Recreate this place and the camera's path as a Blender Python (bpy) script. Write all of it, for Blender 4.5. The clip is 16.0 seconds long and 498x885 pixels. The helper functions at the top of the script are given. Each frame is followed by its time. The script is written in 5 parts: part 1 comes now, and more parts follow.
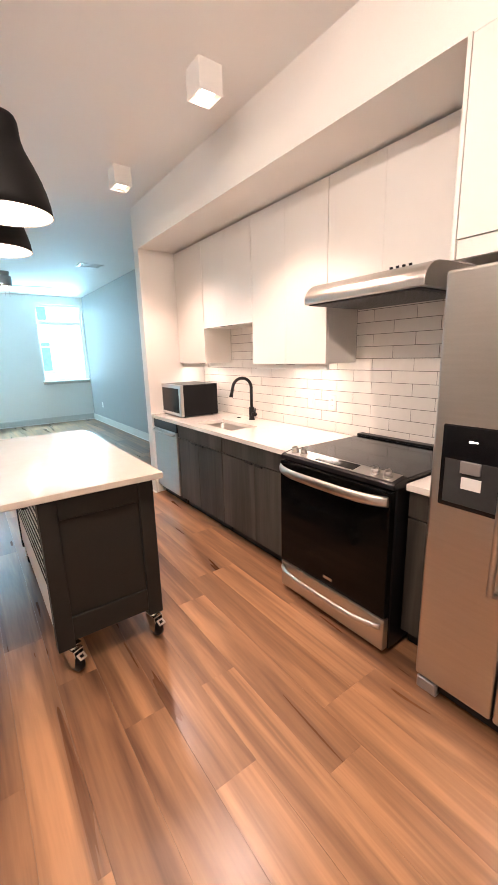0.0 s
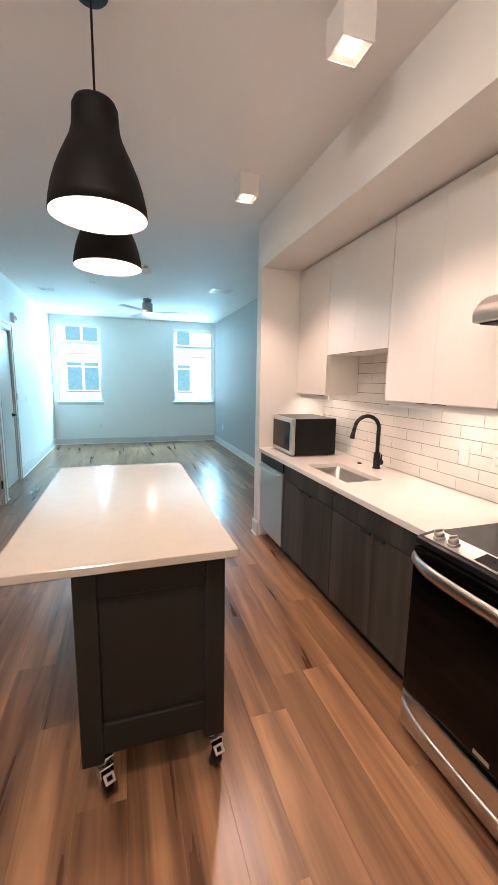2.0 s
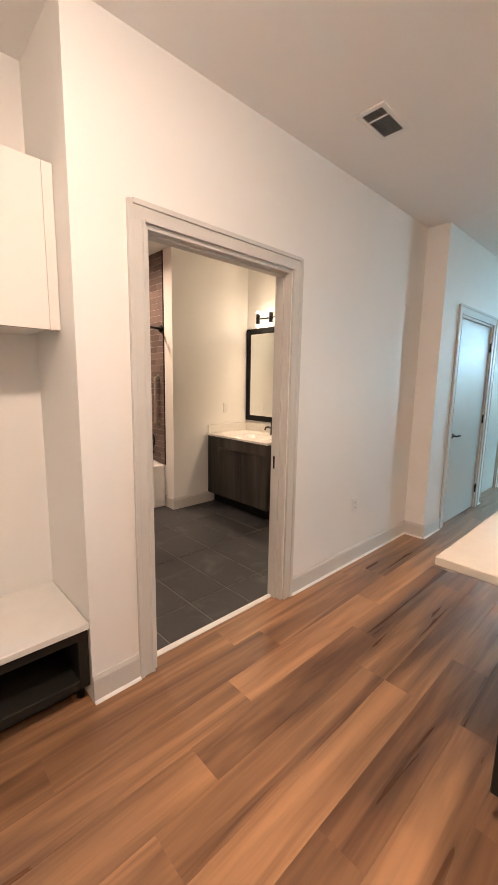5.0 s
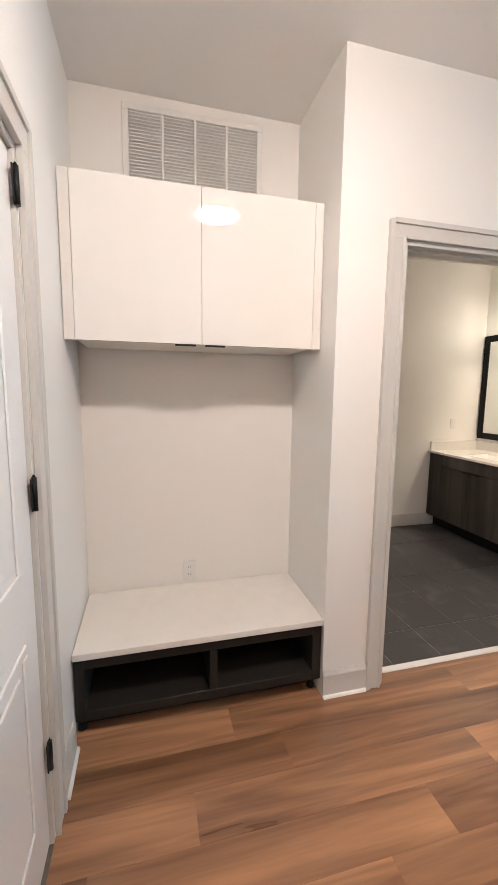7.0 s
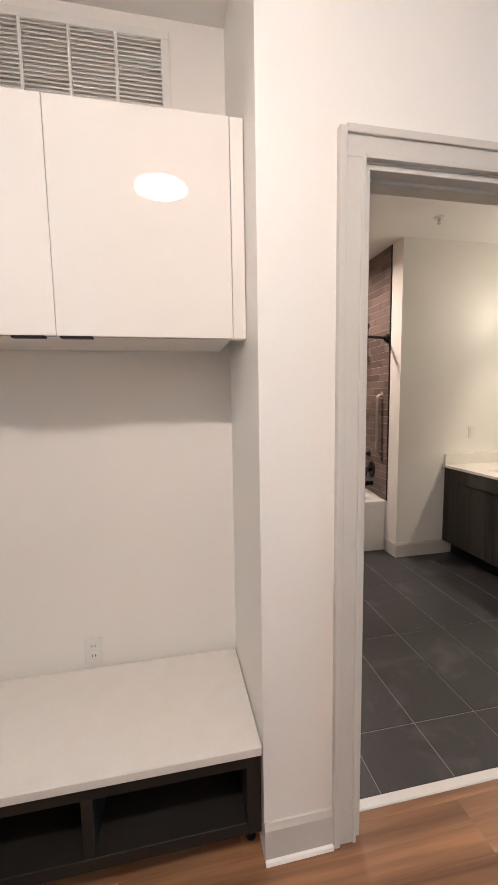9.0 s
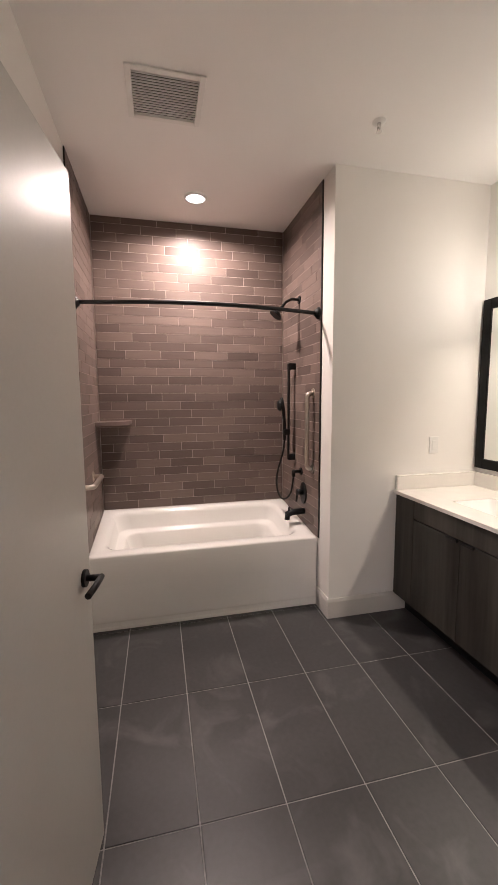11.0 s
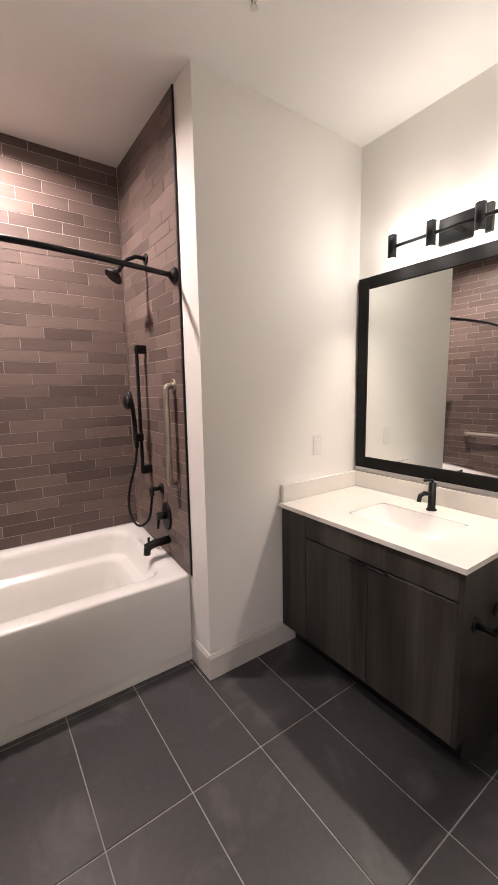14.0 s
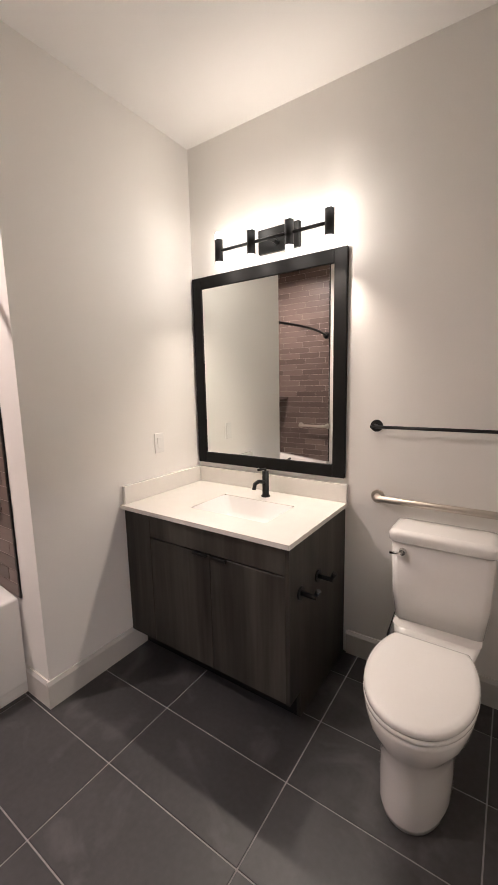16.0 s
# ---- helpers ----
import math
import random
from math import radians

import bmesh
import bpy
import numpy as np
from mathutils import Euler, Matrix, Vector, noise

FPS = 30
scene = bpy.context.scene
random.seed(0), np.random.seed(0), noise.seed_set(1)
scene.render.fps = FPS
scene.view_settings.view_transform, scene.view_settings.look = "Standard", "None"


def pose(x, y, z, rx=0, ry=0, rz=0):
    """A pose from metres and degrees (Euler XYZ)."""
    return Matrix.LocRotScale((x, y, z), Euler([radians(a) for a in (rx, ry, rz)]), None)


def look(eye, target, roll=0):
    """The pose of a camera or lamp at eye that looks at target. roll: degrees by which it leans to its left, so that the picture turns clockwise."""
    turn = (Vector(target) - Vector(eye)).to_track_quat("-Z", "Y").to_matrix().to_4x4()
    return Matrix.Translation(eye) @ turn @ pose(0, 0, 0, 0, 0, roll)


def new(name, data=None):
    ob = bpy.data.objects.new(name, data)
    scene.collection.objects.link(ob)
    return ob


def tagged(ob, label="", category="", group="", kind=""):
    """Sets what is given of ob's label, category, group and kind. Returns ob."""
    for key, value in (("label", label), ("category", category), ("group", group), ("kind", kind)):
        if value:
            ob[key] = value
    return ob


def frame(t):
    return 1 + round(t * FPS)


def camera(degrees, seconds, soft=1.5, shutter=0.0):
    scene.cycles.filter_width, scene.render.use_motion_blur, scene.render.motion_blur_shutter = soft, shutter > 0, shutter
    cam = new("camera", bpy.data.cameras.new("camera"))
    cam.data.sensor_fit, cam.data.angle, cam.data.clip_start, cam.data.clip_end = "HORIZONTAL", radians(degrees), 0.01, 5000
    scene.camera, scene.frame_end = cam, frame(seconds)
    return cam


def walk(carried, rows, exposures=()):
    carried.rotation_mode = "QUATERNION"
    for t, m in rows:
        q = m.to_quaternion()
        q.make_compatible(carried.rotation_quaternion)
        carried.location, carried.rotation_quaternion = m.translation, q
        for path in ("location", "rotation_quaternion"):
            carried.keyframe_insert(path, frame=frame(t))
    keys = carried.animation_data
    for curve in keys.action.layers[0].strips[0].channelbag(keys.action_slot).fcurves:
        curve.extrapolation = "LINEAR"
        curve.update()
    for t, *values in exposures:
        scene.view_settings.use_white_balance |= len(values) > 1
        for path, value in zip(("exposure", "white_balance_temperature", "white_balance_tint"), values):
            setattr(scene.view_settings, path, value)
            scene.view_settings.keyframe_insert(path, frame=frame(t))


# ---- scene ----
cam = camera(65.2, 16.0)
PATH = [
    (0, (0.165, 0.078, 1.472), (1.304, 1.663, 1.033), -1.5),
    (0.5, (0.16, 0.233, 1.481), (1.197, 1.895, 1.077), -2.3),
    (1, (0.267, 0.352, 1.489), (1.287, 2.034, 1.124), -1.4),
    (1.5, (0.447, 0.448, 1.496), (1.313, 2.221, 1.168), -0.0),
    (2, (0.518, 0.57, 1.505), (1.123, 2.451, 1.195), 0.9),
    (2.5, (0.561, 0.692, 1.511), (0.866, 2.649, 1.228), 1.0),
    (3, (0.599, 0.739, 1.518), (0.586, 2.72, 1.242), 1.2),
    (3.5, (0.641, 0.73, 1.517), (0.265, 2.673, 1.233), 1.2),
    (4, (0.647, 0.689, 1.504), (-0.108, 2.517, 1.208), 1.1),
    (4.5, (0.606, 0.588, 1.502), (-0.52, 2.212, 1.195), 1.1),
    (5, (0.573, 0.489, 1.499), (-0.861, 1.848, 1.189), 1.0),
    (5.2, (0.563, 0.461, 1.498), (-0.969, 1.709, 1.19), 1.0),
    (7.3, (0.505, 0.277, 1.493), (-1.433, 0.697, 1.233), 0.6),
    (7.5, (0.475, 0.304, 1.495), (-1.471, 0.68, 1.229), 0.5),
    (8, (0.344, 0.441, 1.495), (-1.62, 0.717, 1.235), 0.0),
    (8.5, (0.213, 0.623, 1.507), (-1.76, 0.833, 1.25), -0.5),
    (9, (0.014, 0.835, 1.504), (-1.935, 1.226, 1.288), -0.9),
    (9.5, (-0.182, 1.083, 1.513), (-2.081, 1.667, 1.285), -1.0),
    (9.7, (-0.27, 1.216, 1.504), (-2.152, 1.848, 1.259), -0.8),
    (11.8, (-1.221, 2.003, 1.491), (-3.186, 2.265, 1.227), -0.1),
    (12, (-1.295, 2.036, 1.502), (-3.261, 2.27, 1.221), -0.1),
    (12.5, (-1.442, 2.022, 1.502), (-3.399, 2.328, 1.224), -0.6),
    (13, (-1.579, 1.957, 1.505), (-3.476, 2.532, 1.236), -1.0),
    (13.5, (-1.596, 1.97, 1.51), (-3.372, 2.848, 1.239), -1.1),
    (14, (-1.562, 1.994, 1.509), (-3.18, 3.137, 1.233), -1.0),
    (14.5, (-1.514, 2.015, 1.512), (-2.935, 3.394, 1.229), -1.1),
    (15, (-1.477, 2.03, 1.511), (-2.692, 3.591, 1.22), -1.1),
    (15.5, (-1.451, 2.045, 1.505), (-2.499, 3.722, 1.209), -1.0),
    (16, (-1.483, 2.064, 1.5), (-2.594, 3.7, 1.203), -1.2),
]
walk(cam, [(t, look(eye, target, roll)) for t, eye, target, roll in PATH],
     exposures=[(0.0, 1.08, 6500, 15), (0.5, 0.9, 6500, 15), (1.0, 0.68, 6500, 15), (1.5, 0.58, 6450, 14), (3.0, 0.54, 6350, 13), (3.5, 0.65, 6400, 13), (5.2, 0.71, 6950, 14), (7.5, 0.68, 5750, 7), (9.7, 0.52, 5900, 9), (12.0, 1.0, 5450, 12), (13.0, 0.99, 5480, 12), (14.0, 0.86, 5500, 12), (16.0, 0.76, 5550, 12)])

# ---- world, sun, window light ----
world = bpy.data.worlds.new("sky")
scene.world = world
world.use_nodes = True
wn = world.node_tree
sky = wn.nodes.new("ShaderNodeTexSky")
sky.sky_type = "NISHITA"
sky.sun_disc = False
sky.sun_elevation, sky.sun_rotation = radians(50), radians(20)
wn.nodes["Background"].inputs["Strength"].default_value = 0.15
wn.links.new(sky.outputs["Color"], wn.nodes["Background"].inputs["Color"])


def lamp(name, kind, m, energy, color, **props):
    data = bpy.data.lights.new(name, kind)
    data.energy, data.color = energy, color
    if kind == "AREA":
        data.shape = props.get("shape", "RECTANGLE")
        data.size = props.get("sx", 0.1)
        if data.shape in ("RECTANGLE", "ELLIPSE"):
            data.size_y = props.get("sy", 0.1)
        data.spread = radians(props.get("spread", 180))
    if kind in ("POINT", "SPOT"):
        data.shadow_soft_size = props.get("radius", 0.03)
    if kind == "SUN":
        data.angle = radians(props.get("angle", 0.5))
    ob = new(name, data)
    ob.matrix_world = m
    return ob


WARM = (1.0, 0.70, 0.56)
SOFT = (1.0, 0.80, 0.68)
WHITE = (1.0, 0.79, 0.58)
DAY = (0.36, 0.76, 1.0)
lamp("sun", "SUN", look((5, 18, 20), (3, 30, 4)), 5.0, (1.0, 0.95, 0.88), angle=0.5)
# unseen lamps added outside the living room's two windows: sky above, sunlit street below
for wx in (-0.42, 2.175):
    lamp("upper_window_fill", "AREA", look((wx + 0.98, 11.3, 3.35), (wx - 0.25, 8.6, 0.6)), 165, DAY, sx=0.75, sy=0.8, spread=120)
    lamp("lower_window_fill", "AREA", look((wx + 0.98, 11.3, 0.25), (wx - 0.25, 8.6, 2.6)), 85, DAY, sx=0.75, sy=0.7, spread=120)
# strip lamps added at one jamb of each window, carrying daylight deep indoors
for wx, tx in ((0.058, -2.0), (2.637, -1.6)):
    lamp("jamb_fill_strip", "AREA", look((wx, 10.368, 1.85), (tx, 6.4, 1.7)), 38, DAY, sx=0.036, sy=1.6, spread=110)
# pendants over the island
for px, py in ((0.445, 2.318), (0.458, 3.06)):
    lamp("pendant_bulb", "POINT", pose(px, py, 2.205), 2.3, WARM, radius=0.035)
# square downlights
for px, py in ((1.387, 2.089), (1.38, 3.39)):
    spot = lamp("downlight_bulb", "SPOT", pose(px, py, 2.758), 60, WARM, radius=0.03)
    spot.data.spot_size, spot.data.spot_blend = radians(104), 0.55
# round flush light by the entry
lamp("flush_light_glow", "AREA", pose(0.2, 0.83, 2.855), 17, SOFT, shape="DISK", sx=0.32)
lamp("flush_light_bulb", "POINT", pose(0.2, 0.83, 2.842), 24, SOFT, radius=0.012)
# strips under the wall cabinets
lamp("strip_glow", "AREA", pose(2.22, 2.25, 1.385), 1.1, SOFT, sx=0.03, sy=0.5)
lamp("strip_glow", "AREA", pose(2.22, 3.75, 1.385), 0.9, SOFT, sx=0.03, sy=0.4)
# bathroom: four bulbs over the mirror, one downlight over the tub
for px in (-2.906, -2.69, -2.462, -2.249):
    for z, watts in ((2.142, 0.36), (2.338, 0.26)):
        lamp("vanity_bulb", "POINT", pose(px, 3.9, z), watts, WHITE, radius=0.016)
    beam = lamp("vanity_bulb_beam", "SPOT", pose(px, 3.9, 2.132), 13.0, WHITE, radius=0.016)
    up_beam = lamp("vanity_bulb_beam", "SPOT", pose(px, 3.9, 2.350, 180, 0, 0), 1.2, WHITE, radius=0.016)
    for spot in (beam, up_beam):
        spot.data.spot_size, spot.data.spot_blend = radians(100), 1.0
lamp("tub_downlight_glow", "AREA", pose(-3.79, 2.098, 2.885), 26, (1.0, 0.76, 0.60), shape="DISK", sx=0.13, spread=160)

# ---- materials ----
def mat(name, color, rough=0.5, metal=0.0, var=0.08, scale=6.0, bump=0.05, bscale=60.0, stretch=(1, 1, 1), coat=0.0, emit=0.0, island=0.0, spec=0.5, fine=0.5, smudge=None):
    """Painted, stone or metal surface: two scales of colour variation, fine relief and uneven gloss."""
    m = bpy.data.materials.new(name)
    m.use_nodes = True
    nt = m.node_tree
    n, l = nt.nodes, nt.links
    b = n["Principled BSDF"]
    b.inputs["Metallic"].default_value = metal
    b.inputs["Roughness"].default_value = rough
    b.inputs["Specular IOR Level"].default_value = spec
    b.inputs["Coat Weight"].default_value = coat
    b.inputs["Coat Roughness"].default_value = 0.06
    geo = n.new("ShaderNodeNewGeometry")
    mp = n.new("ShaderNodeMapping")
    mp.inputs["Scale"].default_value = stretch
    l.new(geo.outputs["Position"], mp.inputs["Vector"])
    big = n.new("ShaderNodeTexNoise")
    big.inputs["Scale"].default_value, big.inputs["Detail"].default_value = scale, 4
    small = n.new("ShaderNodeTexNoise")
    small.inputs["Scale"].default_value, small.inputs["Detail"].default_value = bscale, 3
    l.new(mp.outputs[0], big.inputs["Vector"])
    l.new(mp.outputs[0], small.inputs["Vector"])
    mixn = n.new("ShaderNodeMix")
    mixn.data_type = "FLOAT"
    mixn.inputs[0].default_value = fine
    l.new(big.outputs["Fac"], mixn.inputs[2])
    l.new(small.outputs["Fac"], mixn.inputs[3])
    ramp = n.new("ShaderNodeMapRange")
    ramp.inputs["From Min"].default_value, ramp.inputs["From Max"].default_value = 0.3, 0.7
    ramp.inputs["To Min"].default_value, ramp.inputs["To Max"].default_value = 1 - var, 1 + var
    l.new(mixn.outputs[0], ramp.inputs["Value"])
    fac = ramp.outputs[0]
    if island:
        oi = n.new("ShaderNodeObjectInfo")
        r2 = n.new("ShaderNodeMapRange")
        r2.inputs["To Min"].default_value, r2.inputs["To Max"].default_value = 1 - island, 1 + island
        l.new(oi.outputs["Random"], r2.inputs["Value"])
        mu = n.new("ShaderNodeMath")
        mu.operation = "MULTIPLY"
        l.new(fac, mu.inputs[0])
        l.new(r2.outputs[0], mu.inputs[1])
        fac = mu.outputs[0]
    hsv = n.new("ShaderNodeHueSaturation")
    hsv.inputs["Color"].default_value = (*color, 1)
    l.new(fac, hsv.inputs["Value"])
    l.new(hsv.outputs[0], b.inputs["Base Color"])
    if smudge:
        dust = n.new("ShaderNodeTexNoise")
        dust.inputs["Scale"].default_value, dust.inputs["Detail"].default_value, dust.inputs["Distortion"].default_value = 3.4, 7, 1.0
        l.new(geo.outputs["Position"], dust.inputs["Vector"])
        cut = n.new("ShaderNodeMapRange")
        cut.inputs["From Min"].default_value, cut.inputs["From Max"].default_value, cut.inputs["To Max"].default_value = 0.55, 0.80, 0.55
        l.new(dust.outputs["Fac"], cut.inputs["Value"])
        over = n.new("ShaderNodeMix")
        over.data_type = "RGBA"
        over.inputs[7].default_value = (*smudge, 1)
        l.new(cut.outputs[0], over.inputs[0])
        l.new(hsv.outputs[0], over.inputs[6])
        l.new(over.outputs[2], b.inputs["Base Color"])
    rr = n.new("ShaderNodeMapRange")
    rr.inputs["To Min"].default_value, rr.inputs["To Max"].default_value = rough * 0.85, min(1, rough * 1.15)
    l.new(big.outputs["Fac"], rr.inputs["Value"])
    l.new(rr.outputs[0], b.inputs["Roughness"])
    if bump:
        bp = n.new("ShaderNodeBump")
        bp.inputs["Strength"].default_value, bp.inputs["Distance"].default_value = bump, 0.002
        l.new(small.outputs["Fac"], bp.inputs["Height"])
        l.new(bp.outputs[0], b.inputs["Normal"])
    if emit:
        b.inputs["Emission Color"].default_value = (*color, 1)
        b.inputs["Emission Strength"].default_value = emit
    return m


def wood(name, dark, light, rough, axis, random_tone, ring=16.0, bump=0.15, lo=0.32, hi=0.70, length=0.07, spec=0.5, fine=0.2, detail=5, warp=0.6):
    """Wood-look boards: long grain along one axis, tone that changes from piece to piece."""
    m = bpy.data.materials.new(name)
    m.use_nodes = True
    n, l = m.node_tree.nodes, m.node_tree.links
    b = n["Principled BSDF"]
    b.inputs["Specular IOR Level"].default_value = spec
    geo, oi = n.new("ShaderNodeNewGeometry"), n.new("ShaderNodeObjectInfo")
    off = n.new("ShaderNodeVectorMath")
    off.operation = "SCALE"
    comb = n.new("ShaderNodeCombineXYZ")
    for i in range(3):
        l.new(oi.outputs["Random"], comb.inputs[i])
    l.new(comb.outputs[0], off.inputs[0])
    off.inputs["Scale"].default_value = 37.0 if random_tone else 0.0
    add = n.new("ShaderNodeVectorMath")
    l.new(geo.outputs["Position"], add.inputs[0])
    l.new(off.outputs[0], add.inputs[1])
    mp = n.new("ShaderNodeMapping")
    sc = [1.0, 1.0, 1.0]
    sc[axis] = length
    mp.inputs["Scale"].default_value = sc
    l.new(add.outputs[0], mp.inputs["Vector"])
    g1 = n.new("ShaderNodeTexNoise")
    g1.inputs["Scale"].default_value, g1.inputs["Detail"].default_value, g1.inputs["Distortion"].default_value = ring, detail, warp
    g2 = n.new("ShaderNodeTexNoise")
    g2.inputs["Scale"].default_value, g2.inputs["Detail"].default_value = ring * 9, 3
    l.new(mp.outputs[0], g1.inputs["Vector"])
    l.new(mp.outputs[0], g2.inputs["Vector"])
    mx = n.new("ShaderNodeMix")
    mx.data_type = "FLOAT"
    mx.inputs[0].default_value = fine
    l.new(g1.outputs["Fac"], mx.inputs[2])
    l.new(g2.outputs["Fac"], mx.inputs[3])
    tone = n.new("ShaderNodeMapRange")
    tone.inputs["To Min"].default_value, tone.inputs["To Max"].default_value = -random_tone, random_tone
    l.new(oi.outputs["Random"], tone.inputs["Value"])
    ad = n.new("ShaderNodeMath")
    l.new(mx.outputs[0], ad.inputs[0])
    l.new(tone.outputs[0], ad.inputs[1])
    ramp = n.new("ShaderNodeValToRGB")
    ramp.color_ramp.elements[0].position, ramp.color_ramp.elements[0].color = lo, (*dark, 1)
    ramp.color_ramp.elements[1].position, ramp.color_ramp.elements[1].color = hi, (*light, 1)
    mid = ramp.color_ramp.elements.new((lo + hi) / 2)
    mid.color = (*[0.58 * a + 0.42 * c for a, c in zip(dark, light)], 1)
    l.new(ad.outputs[0], ramp.inputs[0])
    l.new(ramp.outputs[0], b.inputs["Base Color"])
    rr = n.new("ShaderNodeMapRange")
    rr.inputs["To Min"].default_value, rr.inputs["To Max"].default_value = rough * 0.8, rough * 1.25
    l.new(g1.outputs["Fac"], rr.inputs["Value"])
    l.new(rr.outputs[0], b.inputs["Roughness"])
    bp = n.new("ShaderNodeBump")
    bp.inputs["Strength"].default_value, bp.inputs["Distance"].default_value = bump, 0.001
    l.new(mx.outputs[0], bp.inputs["Height"])
    l.new(bp.outputs[0], b.inputs["Normal"])
    return m


WALL = mat("wall_paint", (0.81, 0.79, 0.75), 0.55, var=0.025, scale=1.5, bump=0.12, bscale=220)
# like wall_paint but with a darker grey base colour
GREYWALL = mat("grey_wall", (0.36, 0.37, 0.37), 0.55, var=0.025, scale=1.5, bump=0.12, bscale=220)
CEIL = mat("ceiling_paint", (0.83, 0.815, 0.79), 0.7, var=0.025, scale=1.2, bump=0.15, bscale=180)
TRIM = mat("greige_trim_paint", (0.59, 0.57, 0.53), 0.38, var=0.03, scale=3, bump=0.04, bscale=90)
DOORP = mat("greige_door_paint", (0.50, 0.485, 0.45), 0.36, var=0.03, scale=3, bump=0.04, bscale=90)
WHITEDOOR = mat("white_door_paint", (0.78, 0.775, 0.76), 0.35, var=0.02, scale=3, bump=0.04, bscale=90)
CAULK = mat("white_caulk", (0.82, 0.80, 0.76), 0.5, var=0.03)
PLANK = wood("plank_floor", (0.105, 0.047, 0.025), (0.50, 0.262, 0.130), 0.29, 1, 0.075, ring=10, bump=0.05, lo=0.29, hi=0.72, length=0.06, fine=0.14, detail=3, warp=0.9, spec=0.6)
DARKWOOD = wood("grey_brown_laminate", (0.015, 0.0135, 0.0112), (0.080, 0.073, 0.061), 0.5, 2, 0.03, ring=6, bump=0.08, spec=0.3)
GLOSS = mat("white_gloss_lacquer", (0.80, 0.775, 0.73), 0.025, var=0.012, scale=1.5, bump=0.004, bscale=8, coat=0.0)
CABSIDE = mat("white_cabinet_side", (0.74, 0.71, 0.66), 0.4, var=0.02)
QUARTZ = mat("white_quartz", (0.73, 0.70, 0.65), 0.16, var=0.035, scale=14, bump=0.01, bscale=160, coat=0.2)
CREAMQUARTZ = mat("cream_quartz", (0.51, 0.455, 0.375), 0.16, var=0.035, scale=14, bump=0.01, bscale=160, coat=0.2)
ISLE = mat("charcoal_paint", (0.018, 0.016, 0.013), 0.5, var=0.10, scale=4, bump=0.08, bscale=120, spec=0.22)
BLACK = mat("matt_black_metal", (0.007, 0.007, 0.007), 0.45, 0.0, spec=0.3, var=0.15, bump=0.03, bscale=200)
BLACKGLASS = mat("black_glass", (0.004, 0.004, 0.005), 0.13, var=0.1, bump=0.0, spec=0.35)
OVENGLASS = mat("oven_glass", (0.0025, 0.0025, 0.0025), 0.08, var=0.1, bump=0.0, spec=0.16)
BLACKPLASTIC = mat("black_plastic", (0.006, 0.006, 0.007), 0.32, spec=0.22, var=0.12, bump=0.05, bscale=300)
STEEL = mat("brushed_steel", (0.52, 0.50, 0.47), 0.30, 1.0, var=0.07, scale=5, bump=0.05, bscale=90, stretch=(1, 1, 14))
STEELH = mat("brushed_steel_horizontal", (0.55, 0.53, 0.50), 0.33, 1.0, var=0.03, scale=5, bump=0.0, bscale=90, stretch=(14, 1, 14))
CHROME = mat("chrome", (0.70, 0.69, 0.67), 0.14, 1.0, var=0.03, bump=0.0)
NICKEL = mat("satin_nickel", (0.55, 0.50, 0.44), 0.38, 1.0, var=0.05, bump=0.02)
SUBWAY = mat("white_glazed_tile", (0.76, 0.73, 0.68), 0.14, var=0.03, scale=9, bump=0.10, bscale=25, coat=0.3, island=0.035)
GROUTD = mat("dark_grout", (0.14, 0.125, 0.11), 0.9, var=0.12, bump=0.3)
BATHTILE = mat("taupe_glazed_tile", (0.150, 0.112, 0.097), 0.40, var=0.10, scale=8, bump=0.30, bscale=30, stretch=(0.4, 0.4, 4), coat=0.0, island=0.30, spec=0.28)
GROUTL = mat("pale_grout", (0.50, 0.43, 0.39), 0.9, var=0.12, bump=0.3)
SLATE = mat("charcoal_floor_tile", (0.040, 0.039, 0.040), 0.42, var=0.22, scale=5, bump=0.10, bscale=45, island=0.10, smudge=(0.16, 0.155, 0.155))
GROUTG = mat("grey_grout", (0.30, 0.29, 0.28), 0.9, var=0.15, bump=0.3)
PORCELAIN = mat("white_porcelain", (0.80, 0.78, 0.75), 0.09, var=0.012, bump=0.0, coat=0.4)
ACRYLIC = mat("white_acrylic", (0.80, 0.79, 0.75), 0.16, var=0.012, bump=0.0, coat=0.3)
SHADE = mat("black_shade", (0.004, 0.0038, 0.0036), 0.6, 0.0, spec=0.2, var=0.15, bump=0.03, bscale=200)
SHADEIN = mat("white_shade_lining", (0.85, 0.80, 0.72), 0.5, var=0.02)
BULB = mat("lit_bulb", (1.0, 0.86, 0.68), 0.4, emit=14.0, var=0.0, bump=0)
PANEL = mat("lit_lens", (1.0, 0.86, 0.66), 0.4, emit=22.0, var=0.0, bump=0)
DISC = mat("lit_disc", (1.0, 0.90, 0.78), 0.4, emit=5.0, var=0.0, bump=0)
PLASTIC = mat("white_plastic", (0.76, 0.75, 0.72), 0.35, var=0.02)
GREYSLAT = mat("grey_slat", (0.16, 0.155, 0.15), 0.5, var=0.05)
SLOT = mat("dark_slot", (0.02, 0.02, 0.02), 0.7, var=0.2)
FANMETAL = mat("fan_metal", (0.40, 0.40, 0.40), 0.35, 0.8, var=0.05)
FANBLADE = mat("fan_blade", (0.62, 0.62, 0.62), 0.45, var=0.06)
FACADE = mat("white_facade", (0.80, 0.80, 0.80), 0.8, var=0.06, scale=1.0, bump=0.2, bscale=8)
FWIN = mat("facade_glass", (0.18, 0.40, 0.50), 0.15, var=0.2, bump=0, coat=0.4)
